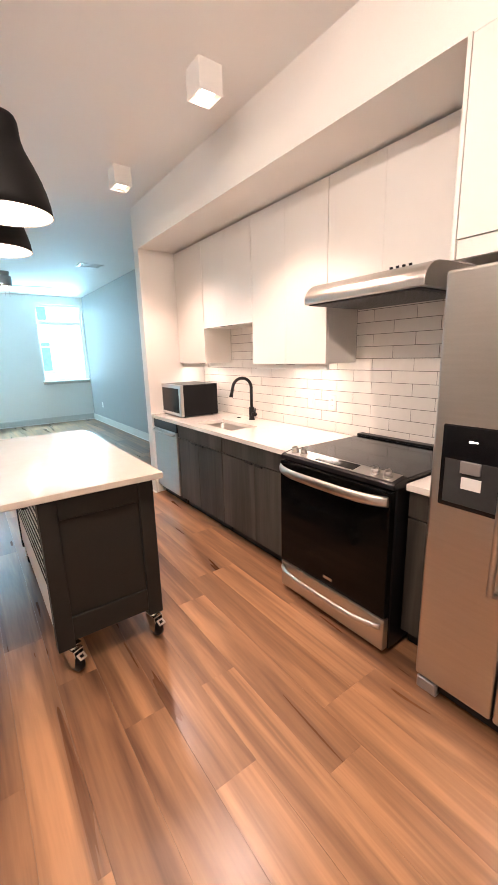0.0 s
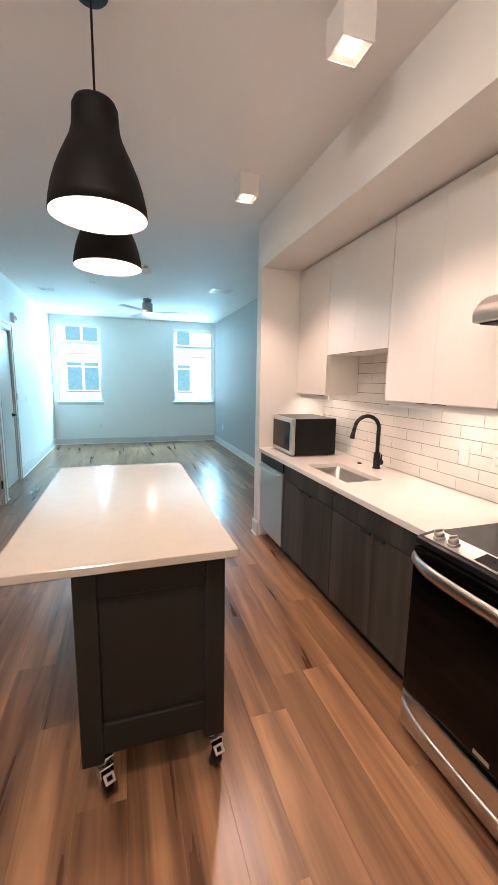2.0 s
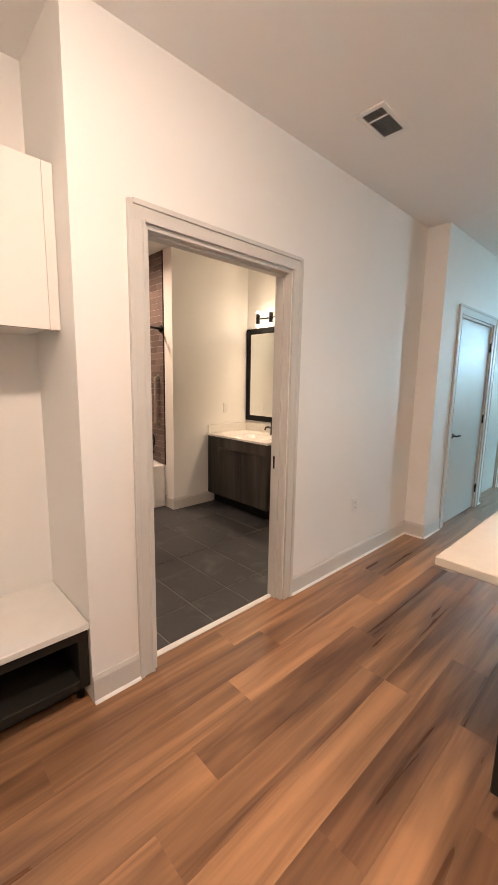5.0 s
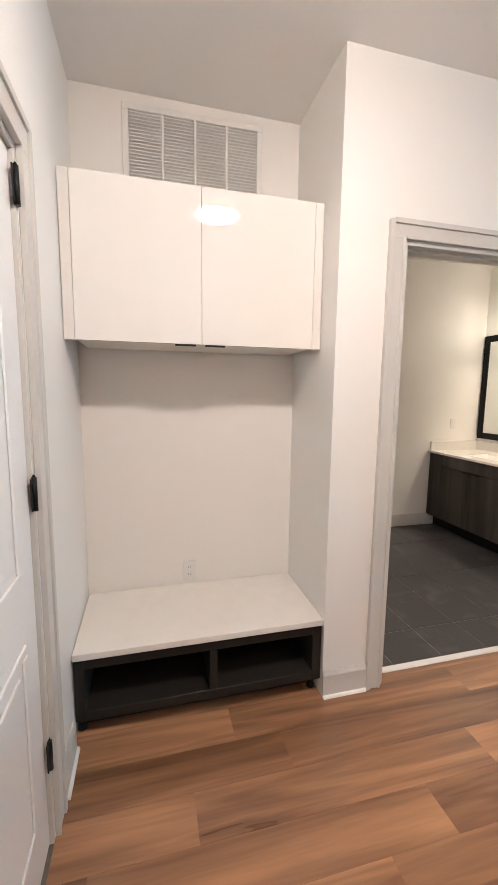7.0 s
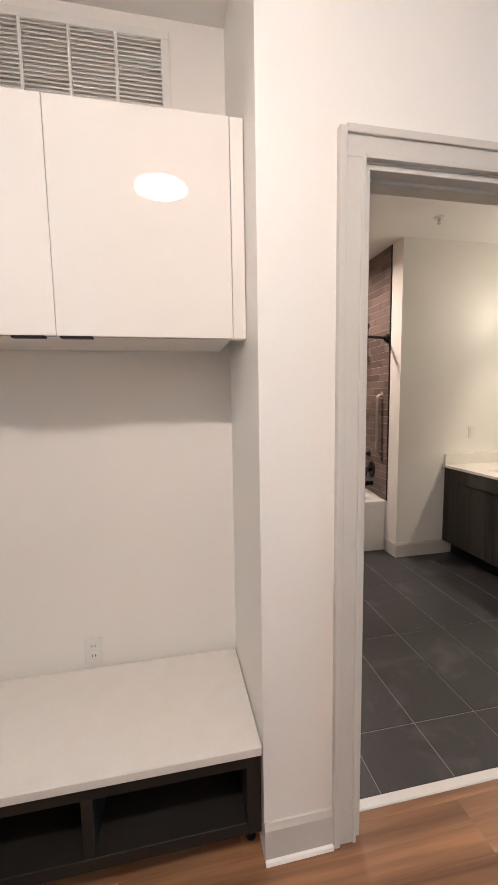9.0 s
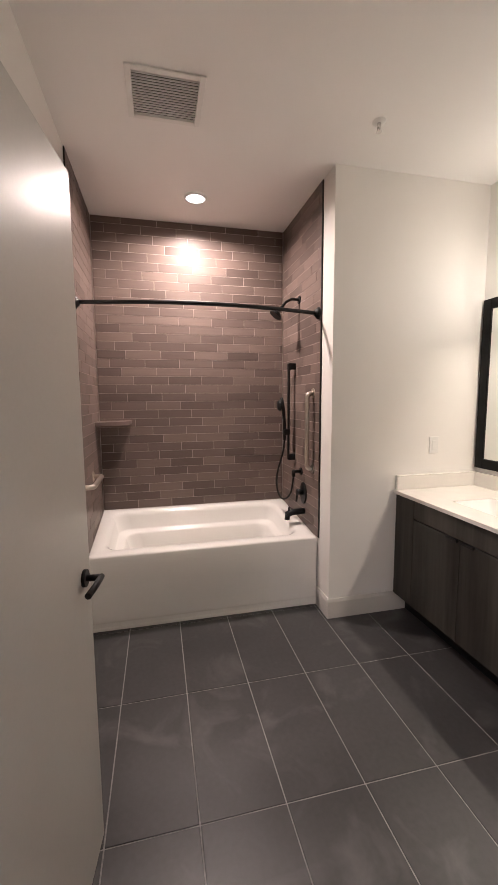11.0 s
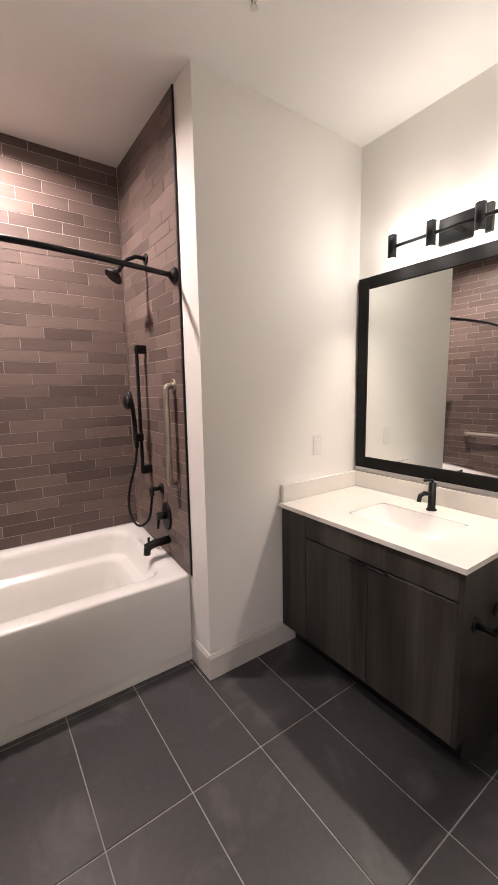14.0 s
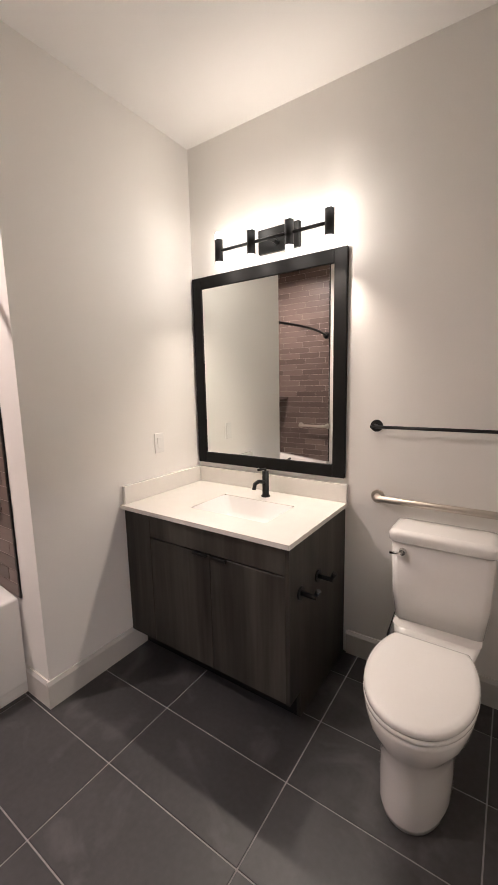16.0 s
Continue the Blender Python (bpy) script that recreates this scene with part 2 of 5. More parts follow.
ASPHALT = mat("asphalt", (0.05, 0.05, 0.05), 0.9, var=0.15, scale=2, bump=0.4)
LEAF = mat("shrub_leaf", (0.05, 0.09, 0.03), 0.6, var=0.3, scale=9)


def mirror_material():
    m = bpy.data.materials.new("mirror_silver")
    m.use_nodes = True
    b = m.node_tree.nodes["Principled BSDF"]
    b.inputs["Base Color"].default_value = (0.86, 0.88, 0.86, 1)
    b.inputs["Metallic"].default_value, b.inputs["Roughness"].default_value = 1.0, 0.015
    return m


def glass_material():
    m = bpy.data.materials.new("window_glass")
    m.use_nodes = True
    b = m.node_tree.nodes["Principled BSDF"]
    b.inputs["Base Color"].default_value = (0.95, 1.0, 1.0, 1)
    b.inputs["Transmission Weight"].default_value, b.inputs["Roughness"].default_value, b.inputs["IOR"].default_value = 1.0, 0.0, 1.05
    return m


MIRROR, GLASS = mirror_material(), glass_material()

# ---- building helpers ----
def box(bm, x0, x1, y0, y1, z0, z1, bevel=0.0, seg=1):
    """An axis-aligned block added to bm, with eased edges where bevel is given."""
    t = bmesh.new()
    bmesh.ops.create_cube(t, size=1.0)
    for v in t.verts:
        v.co = Vector(((x0 + x1) / 2 + v.co.x * (x1 - x0), (y0 + y1) / 2 + v.co.y * (y1 - y0), (z0 + z1) / 2 + v.co.z * (z1 - z0)))
    if bevel:
        bevel = min(bevel, 0.45 * min(abs(x1 - x0), abs(y1 - y0), abs(z1 - z0)))
        bmesh.ops.bevel(t, geom=t.edges[:], offset=bevel, segments=seg, affect="EDGES", profile=0.5)
    join(bm, t)
    return bm


def join(bm, t):
    me = bpy.data.meshes.new("tmp")
    t.to_mesh(me)
    t.free()
    bm.from_mesh(me)
    bpy.data.meshes.remove(me)


def one(x0, x1, y0, y1, z0, z1, bevel=0.003, seg=1):
    return box(bmesh.new(), x0, x1, y0, y1, z0, z1, bevel, seg)


def rod(bm, a, b, r0, r1=None, seg=20, cap=True):
    """A round bar from a to b."""
    a, b = Vector(a), Vector(b)
    t = bmesh.new()
    bmesh.ops.create_cone(t, cap_ends=cap, segments=seg, radius1=r0, radius2=r0 if r1 is None else r1, depth=(b - a).length)
    m = Matrix.Translation((a + b) / 2) @ (b - a).to_track_quat("Z", "Y").to_matrix().to_4x4()
    bmesh.ops.transform(t, matrix=m, verts=t.verts)
    for f in t.faces:
        f.smooth = len(f.verts) == 4
    join(bm, t)
    return bm


def tube(bm, pts, r, seg=14, closed_ends=True):
    """A round tube swept along a line of points."""
    pts = [Vector(p) for p in pts]
    rings, up = [], None
    for i, p in enumerate(pts):
        d = (pts[min(i + 1, len(pts) - 1)] - pts[max(i - 1, 0)]).normalized()
        if up is None:
            up = d.orthogonal().normalized()
        up = (up - d * up.dot(d)).normalized()
        side = d.cross(up)
        rings.append([bm.verts.new(p + r * (math.cos(a) * up + math.sin(a) * side)) for a in (2 * math.pi * k / seg for k in range(seg))])
    for a, b in zip(rings, rings[1:]):
        for k in range(seg):
            f = bm.faces.new((a[k], a[(k + 1) % seg], b[(k + 1) % seg], b[k]))
            f.smooth = True
    if closed_ends:
        bm.faces.new(rings[0][::-1])
        bm.faces.new(rings[-1])
    return bm


def arc(c, u, v, r, a0, a1, n=10):
    c, u, v = Vector(c), Vector(u), Vector(v)
    return [c + r * (math.cos(radians(a0 + (a1 - a0) * i / n)) * u + math.sin(radians(a0 + (a1 - a0) * i / n)) * v) for i in range(n + 1)]


def lathe(bm, c, profile, seg=40, axis=2, cap=False):
    """A turned shape: profile of (radius, height) round a line through c."""
    rings = []
    for r, h in profile:
        ring = []
        for k in range(seg):
            a = 2 * math.pi * k / seg
            p = [r * math.cos(a), r * math.sin(a), h]
            if axis == 0:
                p = [p[2], p[0], p[1]]
            elif axis == 1:
                p = [p[0], -p[2], p[1]]
            ring.append(bm.verts.new((c[0] + p[0], c[1] + p[1], c[2] + p[2])))
        rings.append(ring)
    for a, b in zip(rings, rings[1:]):
        for k in range(seg):
            f = bm.faces.new((a[k], a[(k + 1) % seg], b[(k + 1) % seg], b[k]))
            f.smooth = True
    for ring, (r, _) in ((rings[0], profile[0]), (rings[-1], profile[-1])):
        if cap and r > 1e-4:
            bm.faces.new(ring)
    bmesh.ops.remove_doubles(bm, verts=bm.verts, dist=1e-5)
    bmesh.ops.recalc_face_normals(bm, faces=bm.faces)
    return bm


def prism(bm, outline, axis, a0, a1, bevel=0.0):
    """A solid with a drawn section: outline of (u, v), pulled along an axis from a0 to a1."""
    t = bmesh.new()

    def put(u, v, a):
        return {0: (a, u, v), 1: (u, a, v), 2: (u, v, a)}[axis]

    lo = [t.verts.new(put(u, v, a0)) for u, v in outline]
    hi = [t.verts.new(put(u, v, a1)) for u, v in outline]
    t.faces.new(lo)
    t.faces.new(hi)
    for k in range(len(lo)):
        t.faces.new((lo[k], lo[(k + 1) % len(lo)], hi[(k + 1) % len(lo)], hi[k]))
    bmesh.ops.recalc_face_normals(t, faces=t.faces)
    if bevel:
        bmesh.ops.bevel(t, geom=t.edges[:], offset=bevel, segments=2, affect="EDGES", profile=0.5)
    join(bm, t)
    return bm


def root_of(ob):
    while ob.parent:
        ob = ob.parent
    return ob


def part(name, bm, material, parent, label=""):
    """One mesh object under a thing or under a part; bm is in world metres."""
    me = bpy.data.meshes.new(name)
    bmesh.ops.translate(bm, vec=-root_of(parent).location, verts=bm.verts)
    bm.to_mesh(me)
    bm.free()
    me.materials.append(material)
    ob = new(name, me)
    ob.parent = parent
    if label:
        ob["label"] = label
    return ob


def thing(name, at, label, category, group=""):
    ob = new(name)
    ob.location = at
    ob.empty_display_size = 0.1
    return tagged(ob, label, category, group)


def solid(name, bm, material, label, category, group="", kind="", at=None):
    """A thing that is one mesh."""
    me = bpy.data.meshes.new(name)
    if at:
        bmesh.ops.translate(bm, vec=-Vector(at), verts=bm.verts)
    bm.to_mesh(me)
    bm.free()
    me.materials.append(material)
    ob = new(name, me)
    if at:
        ob.location = at
    return tagged(ob, label, category, group, kind)


def structure(name, bm, material, label, category="wall"):
    return solid(name, bm, material, label, category, kind="structure")

# ---- the setting ----
H = 2.90
XL, XLI = -1.085, -1.205      # hall face and bathroom face of the long wall
structure("floor", one(-1.72, 2.86, -0.25, 10.45, -0.12, -0.008, 0), GROUTD, "subfloor under brown wood-look planks", "floor")
structure("bathroom_floor", one(-4.34, -1.205, 1.2, 4.14, -0.115, -0.003, 0), GROUTG, "grey grout bed under charcoal floor tiles", "floor")
structure("ceiling", one(-4.45, 2.90, -0.30, 10.50, H, H + 0.1, 0), CEIL, "smooth off-white painted ceiling", "ceiling")


def wall(name, boxes, label="off-white painted plaster wall", paint=None):
    bm = bmesh.new()
    for b in boxes:
        box(bm, *b)
    return structure(name, bm, paint or WALL, label)


DX0, DX1 = -0.725, 0.19       # entry door opening
wall("wall_entry", [(-1.72, DX0, -0.19, -0.05, 0, H), (DX1, 2.54, -0.19, -0.05, 0, H), (DX0, DX1, -0.19, -0.05, 2.14, H)])
wall("wall_niche_back", [(-1.72, -1.60, -0.05, 1.086, 0, H)])
wall("wall_niche_side", [(-1.72, XLI, 1.086, 1.205, 0, H)])
BY0, BY1, BZ = 1.405, 2.400, 2.173
wall("wall_long", [(XLI, XL, 1.086, BY0, 0, H), (XLI, XL, BY1, 4.255, 0, H), (XLI, XL, BY0, BY1, BZ, H)])
wall("wall_jog", [(-1.205, -0.89, 4.255, 4.375, 0, H)])
wall("wall_laundry", [(-1.01, -0.89, 4.375, 4.72, 0, H), (-1.01, -0.89, 5.73, 5.95, 0, H), (-1.01, -0.89, 4.72, 5.73, 2.18, H)])
wall("wall_living_west", [(-1.12, -1.0, 5.95, 6.34, 0, H), (-1.12, -1.0, 7.01, 10.31, 0, H), (-1.12, -1.0, 6.34, 7.01, 2.16, H)])
WZ0, WZ1 = 0.985, 2.715
WINX = ((-0.897, 0.055), (1.69, 2.685))
wall("wall_window", [(-1.12, WINX[0][0], 10.31, 10.45, 0, H), (WINX[0][1], WINX[1][0], 10.31, 10.45, 0, H), (WINX[1][1], 2.84, 10.31, 10.45, 0, H)]
     + [(a, b, 10.31, 10.45, 0, WZ0) for a, b in WINX] + [(a, b, 10.31, 10.45, WZ1, H) for a, b in WINX])
wall("wall_living_east", [(2.72, 2.84, 4.16, 10.31, 0, H)], "grey wall of the living room", GREYWALL)
wall("wall_kitchen_back", [(2.42, 2.54, -0.05, 4.04, 0, H)])
wall("wall_kitchen_end", [(1.735, 2.84, 4.04, 4.16, 0, H)])
wall("soffit", [(1.735, 2.42, -0.05, 4.04, 2.515, H)], "off-white boxed soffit over the kitchen cabinets")
wall("wall_bath_vanity", [(-3.21, XLI, 4.01, 4.13, 0, H)])
wall("wall_bath_closet", [(-4.34, -2.69, 1.205, 1.325, 0, H), (-1.83, XLI, 1.205, 1.325, 0, H), (-2.69, -1.83, 1.205, 1.325, 2.16, H)])
wall("wall_bath_wing", [(-4.34, -3.21, 2.888, 4.13, 0, H)])
wall("wall_tub_back", [(-4.34, -4.218, 1.325, 2.888, 0, H)])
wall("wall_closet_side", [(-1.205, -1.09, 4.375, 4.5, 0, H)], "plain wall closing the space behind the long wall")


# baseboards: a board with an eased top and a thin white bead at the floor
def baseboard(name, a, b, n, h=0.135, t=0.014, shoe=True):
    """From a to b along a wall; n points into the room."""
    a, b, n = Vector((*a, 0)), Vector((*b, 0)), Vector((*n, 0))
    d = (b - a).normalized()
    sec = [(0, 0.0), (t, 0.0), (t, h - 0.02), (t * 0.65, h - 0.008), (t * 0.45, h), (0, h)]

    def run(section, bm):
        lo = [bm.verts.new(a + n * u + Vector((0, 0, v))) for u, v in section]
        hi = [bm.verts.new(b + n * u + Vector((0, 0, v))) for u, v in section]
        bm.faces.new(lo)
        bm.faces.new(hi)
        for k in range(len(lo)):
            bm.faces.new((lo[k], lo[(k + 1) % len(lo)], hi[(k + 1) % len(lo)], hi[k]))
        bmesh.ops.recalc_face_normals(bm, faces=bm.faces)
        return bm

    ob = structure(name, run(sec, bmesh.new()), TRIM, "greige painted baseboard along the wall", "baseboard")
    if shoe:
        part("bead", run([(t + 0.0005, 0.0), (t + 0.012, 0.0), (t + 0.008, 0.010), (t + 0.0005, 0.014)], bmesh.new()), CAULK, ob, "thin white bead at the floor")
    return ob


W, E_, N, S = (-1, 0), (1, 0), (0, 1), (0, -1)
baseboard("baseboard", (XL, 1.086), (XL, 1.3195), E_)
baseboard("baseboard", (XL, 2.4855), (XL, 4.255), E_)
baseboard("baseboard", (XL + 0.0145, 4.255), (-0.89, 4.255), S)
baseboard("baseboard", (-0.89, 4.241), (-0.89, 4.62), E_)
baseboard("baseboard", (-1.0, 7.11), (-1.0, 10.296), E_)
baseboard("baseboard", (-1.0, 10.31), (2.72, 10.31), S)
baseboard("baseboard", (2.72, 4.16), (2.72, 10.296), W)
baseboard("baseboard", (1.735, 4.026), (1.735, 4.174), W)
baseboard("baseboard", (1.735, 4.16), (2.706, 4.16), N)
baseboard("baseboard", (-1.06, -0.05), (-0.845, -0.05), N)
baseboard("baseboard", (-3.21, 2.8735), (-3.21, 3.47), E_, shoe=False)
baseboard("baseboard", (-3.40, 2.888), (-3.2105, 2.888), S, shoe=False)
baseboard("baseboard", (-3.405, 1.325), (-2.787, 1.325), N, shoe=False)
baseboard("baseboard", (-2.17, 4.01), (XLI, 4.01), S, shoe=False)
baseboard("baseboard", (XLI, 2.497), (XLI, 3.996), W, shoe=False)


# door casings: flat board with a raised back band, mitred look, plus jamb and stop
def casing(name, wallface, lo, hi, top, n, axis, depth, width=0.09):
    """Casing round an opening from lo to hi along an axis (0 x, 1 y); wallface is the wall's plane, n its side (+1, -1)."""
    ob = new(name)
    ob.location = (wallface, lo, 0) if axis == 1 else (lo, wallface, 0)
    tagged(ob, "greige painted door casing with a raised outer band", "door frame", kind="structure")

    def b(bm, u0, u1, d0, d1, z0, z1, bev=0.0012):
        d0, d1 = sorted((wallface + n * d0, wallface + n * d1))
        if axis == 1:
            box(bm, d0, d1, u0, u1, z0, z1, bev)
        else:
            box(bm, u0, u1, d0, d1, z0, z1, bev)

    for nm, u0, u1, o0, o1 in (("side_casing", lo - width, lo - 0.004, lo - width - 0.006, lo - width + 0.016), ("side_casing", hi + 0.004, hi + width, hi + width - 0.016, hi + width + 0.006)):
        bm = bmesh.new()
        b(bm, u0, u1, 0.0, 0.014, 0, top + 0.004)
        b(bm, o0, o1, 0.0, 0.022, 0, top + width)
        i0, i1 = (u1 - 0.012, u1 + 0.001) if u0 < lo else (u0 - 0.001, u0 + 0.012)
        b(bm, i0, i1, 0.001, 0.018, 0, top + 0.004)
        part(nm, bm, TRIM, ob)
    bm = bmesh.new()
    b(bm, lo - width + 0.016, hi + width - 0.016, 0.0, 0.0145, top + 0.004, top + width)
    b(bm, lo - width + 0.016, hi + width - 0.016, 0.0, 0.0225, top + width - 0.016, top + width + 0.006)
    b(bm, lo - 0.004, hi + 0.004, 0.001, 0.0185, top + 0.003, top + 0.016)
    part("head_casing", bm, TRIM, ob)
    bm = bmesh.new()
    b(bm, lo + 0.0005, lo + 0.018, -depth, 0.0, 0, top - 0.0185, 0.001)
    b(bm, hi - 0.018, hi - 0.0005, -depth, 0.0, 0, top - 0.0185, 0.001)
    b(bm, lo + 0.0005, hi - 0.0005, -depth, 0.0, top - 0.018, top - 0.0005, 0.001)
    part("jamb", bm, TRIM, ob)
    return ob, b


def lever(parent, p, n, along, mat_=BLACK):
    """Door lever: rosette, neck and a square-cut handle. n into the room, along the way that the lever points."""
    p, n, along = Vector(p), Vector(n), Vector(along)
    h = part("door_handle", rod(rod(bmesh.new(), p, p + n * 0.010, 0.026, seg=28), p + n * 0.01, p + n * 0.05, 0.010), mat_, parent, "black lever handle")
    a = p + n * 0.05
    part("lever", tube(bmesh.new(), [a - along * 0.008, a + along * 0.05, a + along * 0.115 - n * 0.004], 0.0095, 10), mat_, h)
    return h


def hinge(parent, p, n):
    p, n = Vector(p), Vector(n)
    bm = rod(bmesh.new(), p + Vector((0, 0, -0.05)), p + Vector((0, 0, 0.05)), 0.008, seg=12)
    rod(bm, p + Vector((0, 0, 0.05)), p + Vector((0, 0, 0.058)), 0.006, 0.002, 10)
    side = Vector((n.y, n.x, 0))
    for s in (-1, 1):
        q = p + side * s * 0.009 - n * 0.004
        box(bm, q.x - abs(side.x) * 0.009 - abs(n.x) * 0.002, q.x + abs(side.x) * 0.009 + abs(n.x) * 0.002, q.y - abs(side.y) * 0.009 - abs(n.y) * 0.002, q.y + abs(side.y) * 0.009 + abs(n.y) * 0.002, q.z - 0.048, q.z + 0.048)
    part("hinge", bm, BLACK, parent, "black butt hinge")


# bathroom doorway: casings on both faces, stop, threshold
bd, bb = casing("door_frame_bathroom", XL, BY0, BY1, BZ, 1, 1, 0.12, 0.079)
bm = bmesh.new()
bb(bm, BY0 + 0.018, BY0 + 0.030, -0.075, -0.04, 0, BZ - 0.030, 0.001)
bb(bm, BY1 - 0.030, BY1 - 0.018, -0.075, -0.04, 0, BZ - 0.030, 0.001)
bb(bm, BY0 + 0.018, BY1 - 0.018, -0.075, -0.04, BZ - 0.030, BZ - 0.018, 0.001)
part("stop", bm, TRIM, bd)
part("strike_plate", one(XLI + 0.022, XLI + 0.062, BY1 - 0.0225, BY1 - 0.0175, 0.92, 1.005, 0.0015), BLACK, bd, "black strike plate")
for z in (0.25, 1.1, 1.93):
    part("hinge_leaf", one(XLI + 0.004, XLI + 0.035, BY0 + 0.0175, BY0 + 0.0205, z - 0.05, z + 0.05, 0.001), BLACK, bd)
casing("door_frame_bathroom_inner", XLI, BY0, BY1, BZ, -1, 1, 0.0005)
structure("threshold", one(-1.195, -1.155, BY0 + 0.018, BY1 - 0.018, -0.004, 0.006, 0.004), CAULK, "white strip where planks meet tile", "threshold")

# open bathroom door leaf, swung back towards the closet wall
bl = thing("door_bathroom", (0, 0, 0), "open greige painted flush door swung back into the bathroom", "door")
part("leaf", one(-0.925, 0.0, -0.02, 0.02, 0.012, 2.135, 0.002), DOORP, bl)
lever(bl, (-0.86, 0.02, 0.96), (0, 1, 0), (1, 0, 0))
bl.matrix_basis = pose(-1.228, 1.441, 0, 0, 0, -6.8)

# closet door in the bathroom
cd, _ = casing("door_frame_bath_closet", 1.325, -2.69, -1.83, 2.16, 1, 0, 0.12)
cl = thing("door_closet", (-2.23, 1.30, 0.01), "closed greige painted closet door", "door")
part("leaf", one(-2.67, -1.85, 1.275, 1.315, 0.012, 2.14, 0.002), DOORP, cl)
for z in (0.25, 1.1, 1.93):
    hinge(cl, (-2.676, 1.322, z), (0, 1, 0))

# entry door: closed, two raised panels
ed, _ = casing("door_frame_entry", -0.05, DX0, DX1, 2.14, 1, 0, 0.14)
en = thing("door_entry", (-0.28, -0.08, 0.01), "closed white two-panel entry door with black hinges", "door")
part("leaf", one(DX0 + 0.022, DX1 - 0.022, -0.105, -0.062, 0.012, 2.118, 0.002), WHITEDOOR, en)
for z0, z1 in ((0.20, 0.80), (0.98, 1.98)):
    x0, x1 = DX0 + 0.14, DX1 - 0.14
    bm = bmesh.new()
    for bx in ((x0, x1, z0, z0 + 0.03), (x0, x1, z1 - 0.03, z1), (x0, x0 + 0.03, z0 + 0.03, z1 - 0.03), (x1 - 0.03, x1, z0 + 0.03, z1 - 0.03)):
        box(bm, bx[0], bx[1], -0.063, -0.055, bx[2], bx[3], 0.0035)
    part("moulding", bm, WHITEDOOR, en)
    part("panel", one(x0 + 0.06, x1 - 0.06, -0.063, -0.056, z0 + 0.06, z1 - 0.06, 0.006, 2), WHITEDOOR, en)
for z in (0.33, 1.19, 2.03):
    hinge(en, (DX0 + 0.018, -0.046, z), (0, 1, 0))
lever(en, (DX1 - 0.09, -0.062, 0.98), (0, 1, 0), (-1, 0, 0))

# two closed flush doors on the way to the living room
f1, _ = casing("door_frame_laundry", -0.89, 4.72, 5.73, 2.18, 1, 1, 0.12)
d1 = thing("door_laundry", (-0.93, 5.2, 0.01), "closed greige flush door with black lever and hinges", "door")
part("leaf", one(-0.945, -0.905, 4.741, 5.709, 0.012, 2.158, 0.002), DOORP, d1)
lever(d1, (-0.905, 4.82, 0.97), (1, 0, 0), (0, 1, 0))
for z in (0.25, 1.1, 1.93):
    hinge(d1, (-0.886, 5.718, z), (1, 0, 0))
f2, _ = casing("door_frame_closet", -1.0, 6.34, 7.01, 2.16, 1, 1, 0.12)
d2 = thing("door_hall_closet", (-1.04, 6.7, 0.01), "closed greige flush closet door with black lever", "door")
part("leaf", one(-1.055, -1.015, 6.361, 6.989, 0.012, 2.138, 0.002), DOORP, d2)
lever(d2, (-1.015, 6.92, 0.98), (1, 0, 0), (0, -1, 0))
structure("threshold", one(-0.90, -0.875, 5.76, 5.98, 0.0, 0.012, 0.004), CAULK, "white door stop strip on the floor", "threshold")


# windows: white frame, transom light over one large light, sill and apron
def window(name, x0, x1):
    ob = new(name)
    ob.location = (x0, 10.4, WZ0)
    tagged(ob, "white framed window with a transom light and daylight outside", "window", kind="structure")
    y0, y1, zt = 10.375, 10.425, 2.30
    bm = bmesh.new()
    for b in ((x0, x0 + 0.045, WZ0, WZ1), (x1 - 0.045, x1, WZ0, WZ1), (x0 + 0.045, x1 - 0.045, WZ0, WZ0 + 0.05), (x0 + 0.045, x1 - 0.045, WZ1 - 0.05, WZ1), (x0 + 0.045, x1 - 0.045, zt - 0.03, zt + 0.03)):
        box(bm, b[0] + 0.0005, b[1] - 0.0005, y0, y1, b[2], b[3], 0.003)
    part("window_frame", bm, PLASTIC, ob)
    for z0, z1 in ((WZ0 + 0.05, zt - 0.03), (zt + 0.03, WZ1 - 0.05)):
        p = part("pane", one(x0 + 0.044, x1 - 0.044, 10.397, 10.403, z0 - 0.001, z1 + 0.001, 0), GLASS, ob)
        p.visible_shadow = False
    part("window_sill", one(x0 - 0.03, x1 + 0.03, 10.265, 10.372, WZ0 - 0.024, WZ0 - 0.001, 0.005, 2), TRIM, ob)
    part("apron", one(x0 - 0.015, x1 + 0.015, 10.296, 10.309, WZ0 - 0.075, WZ0 - 0.0245, 0.003), TRIM, ob)
    return ob


window("window_1", *WINX[0])
window("window_2", *WINX[1])

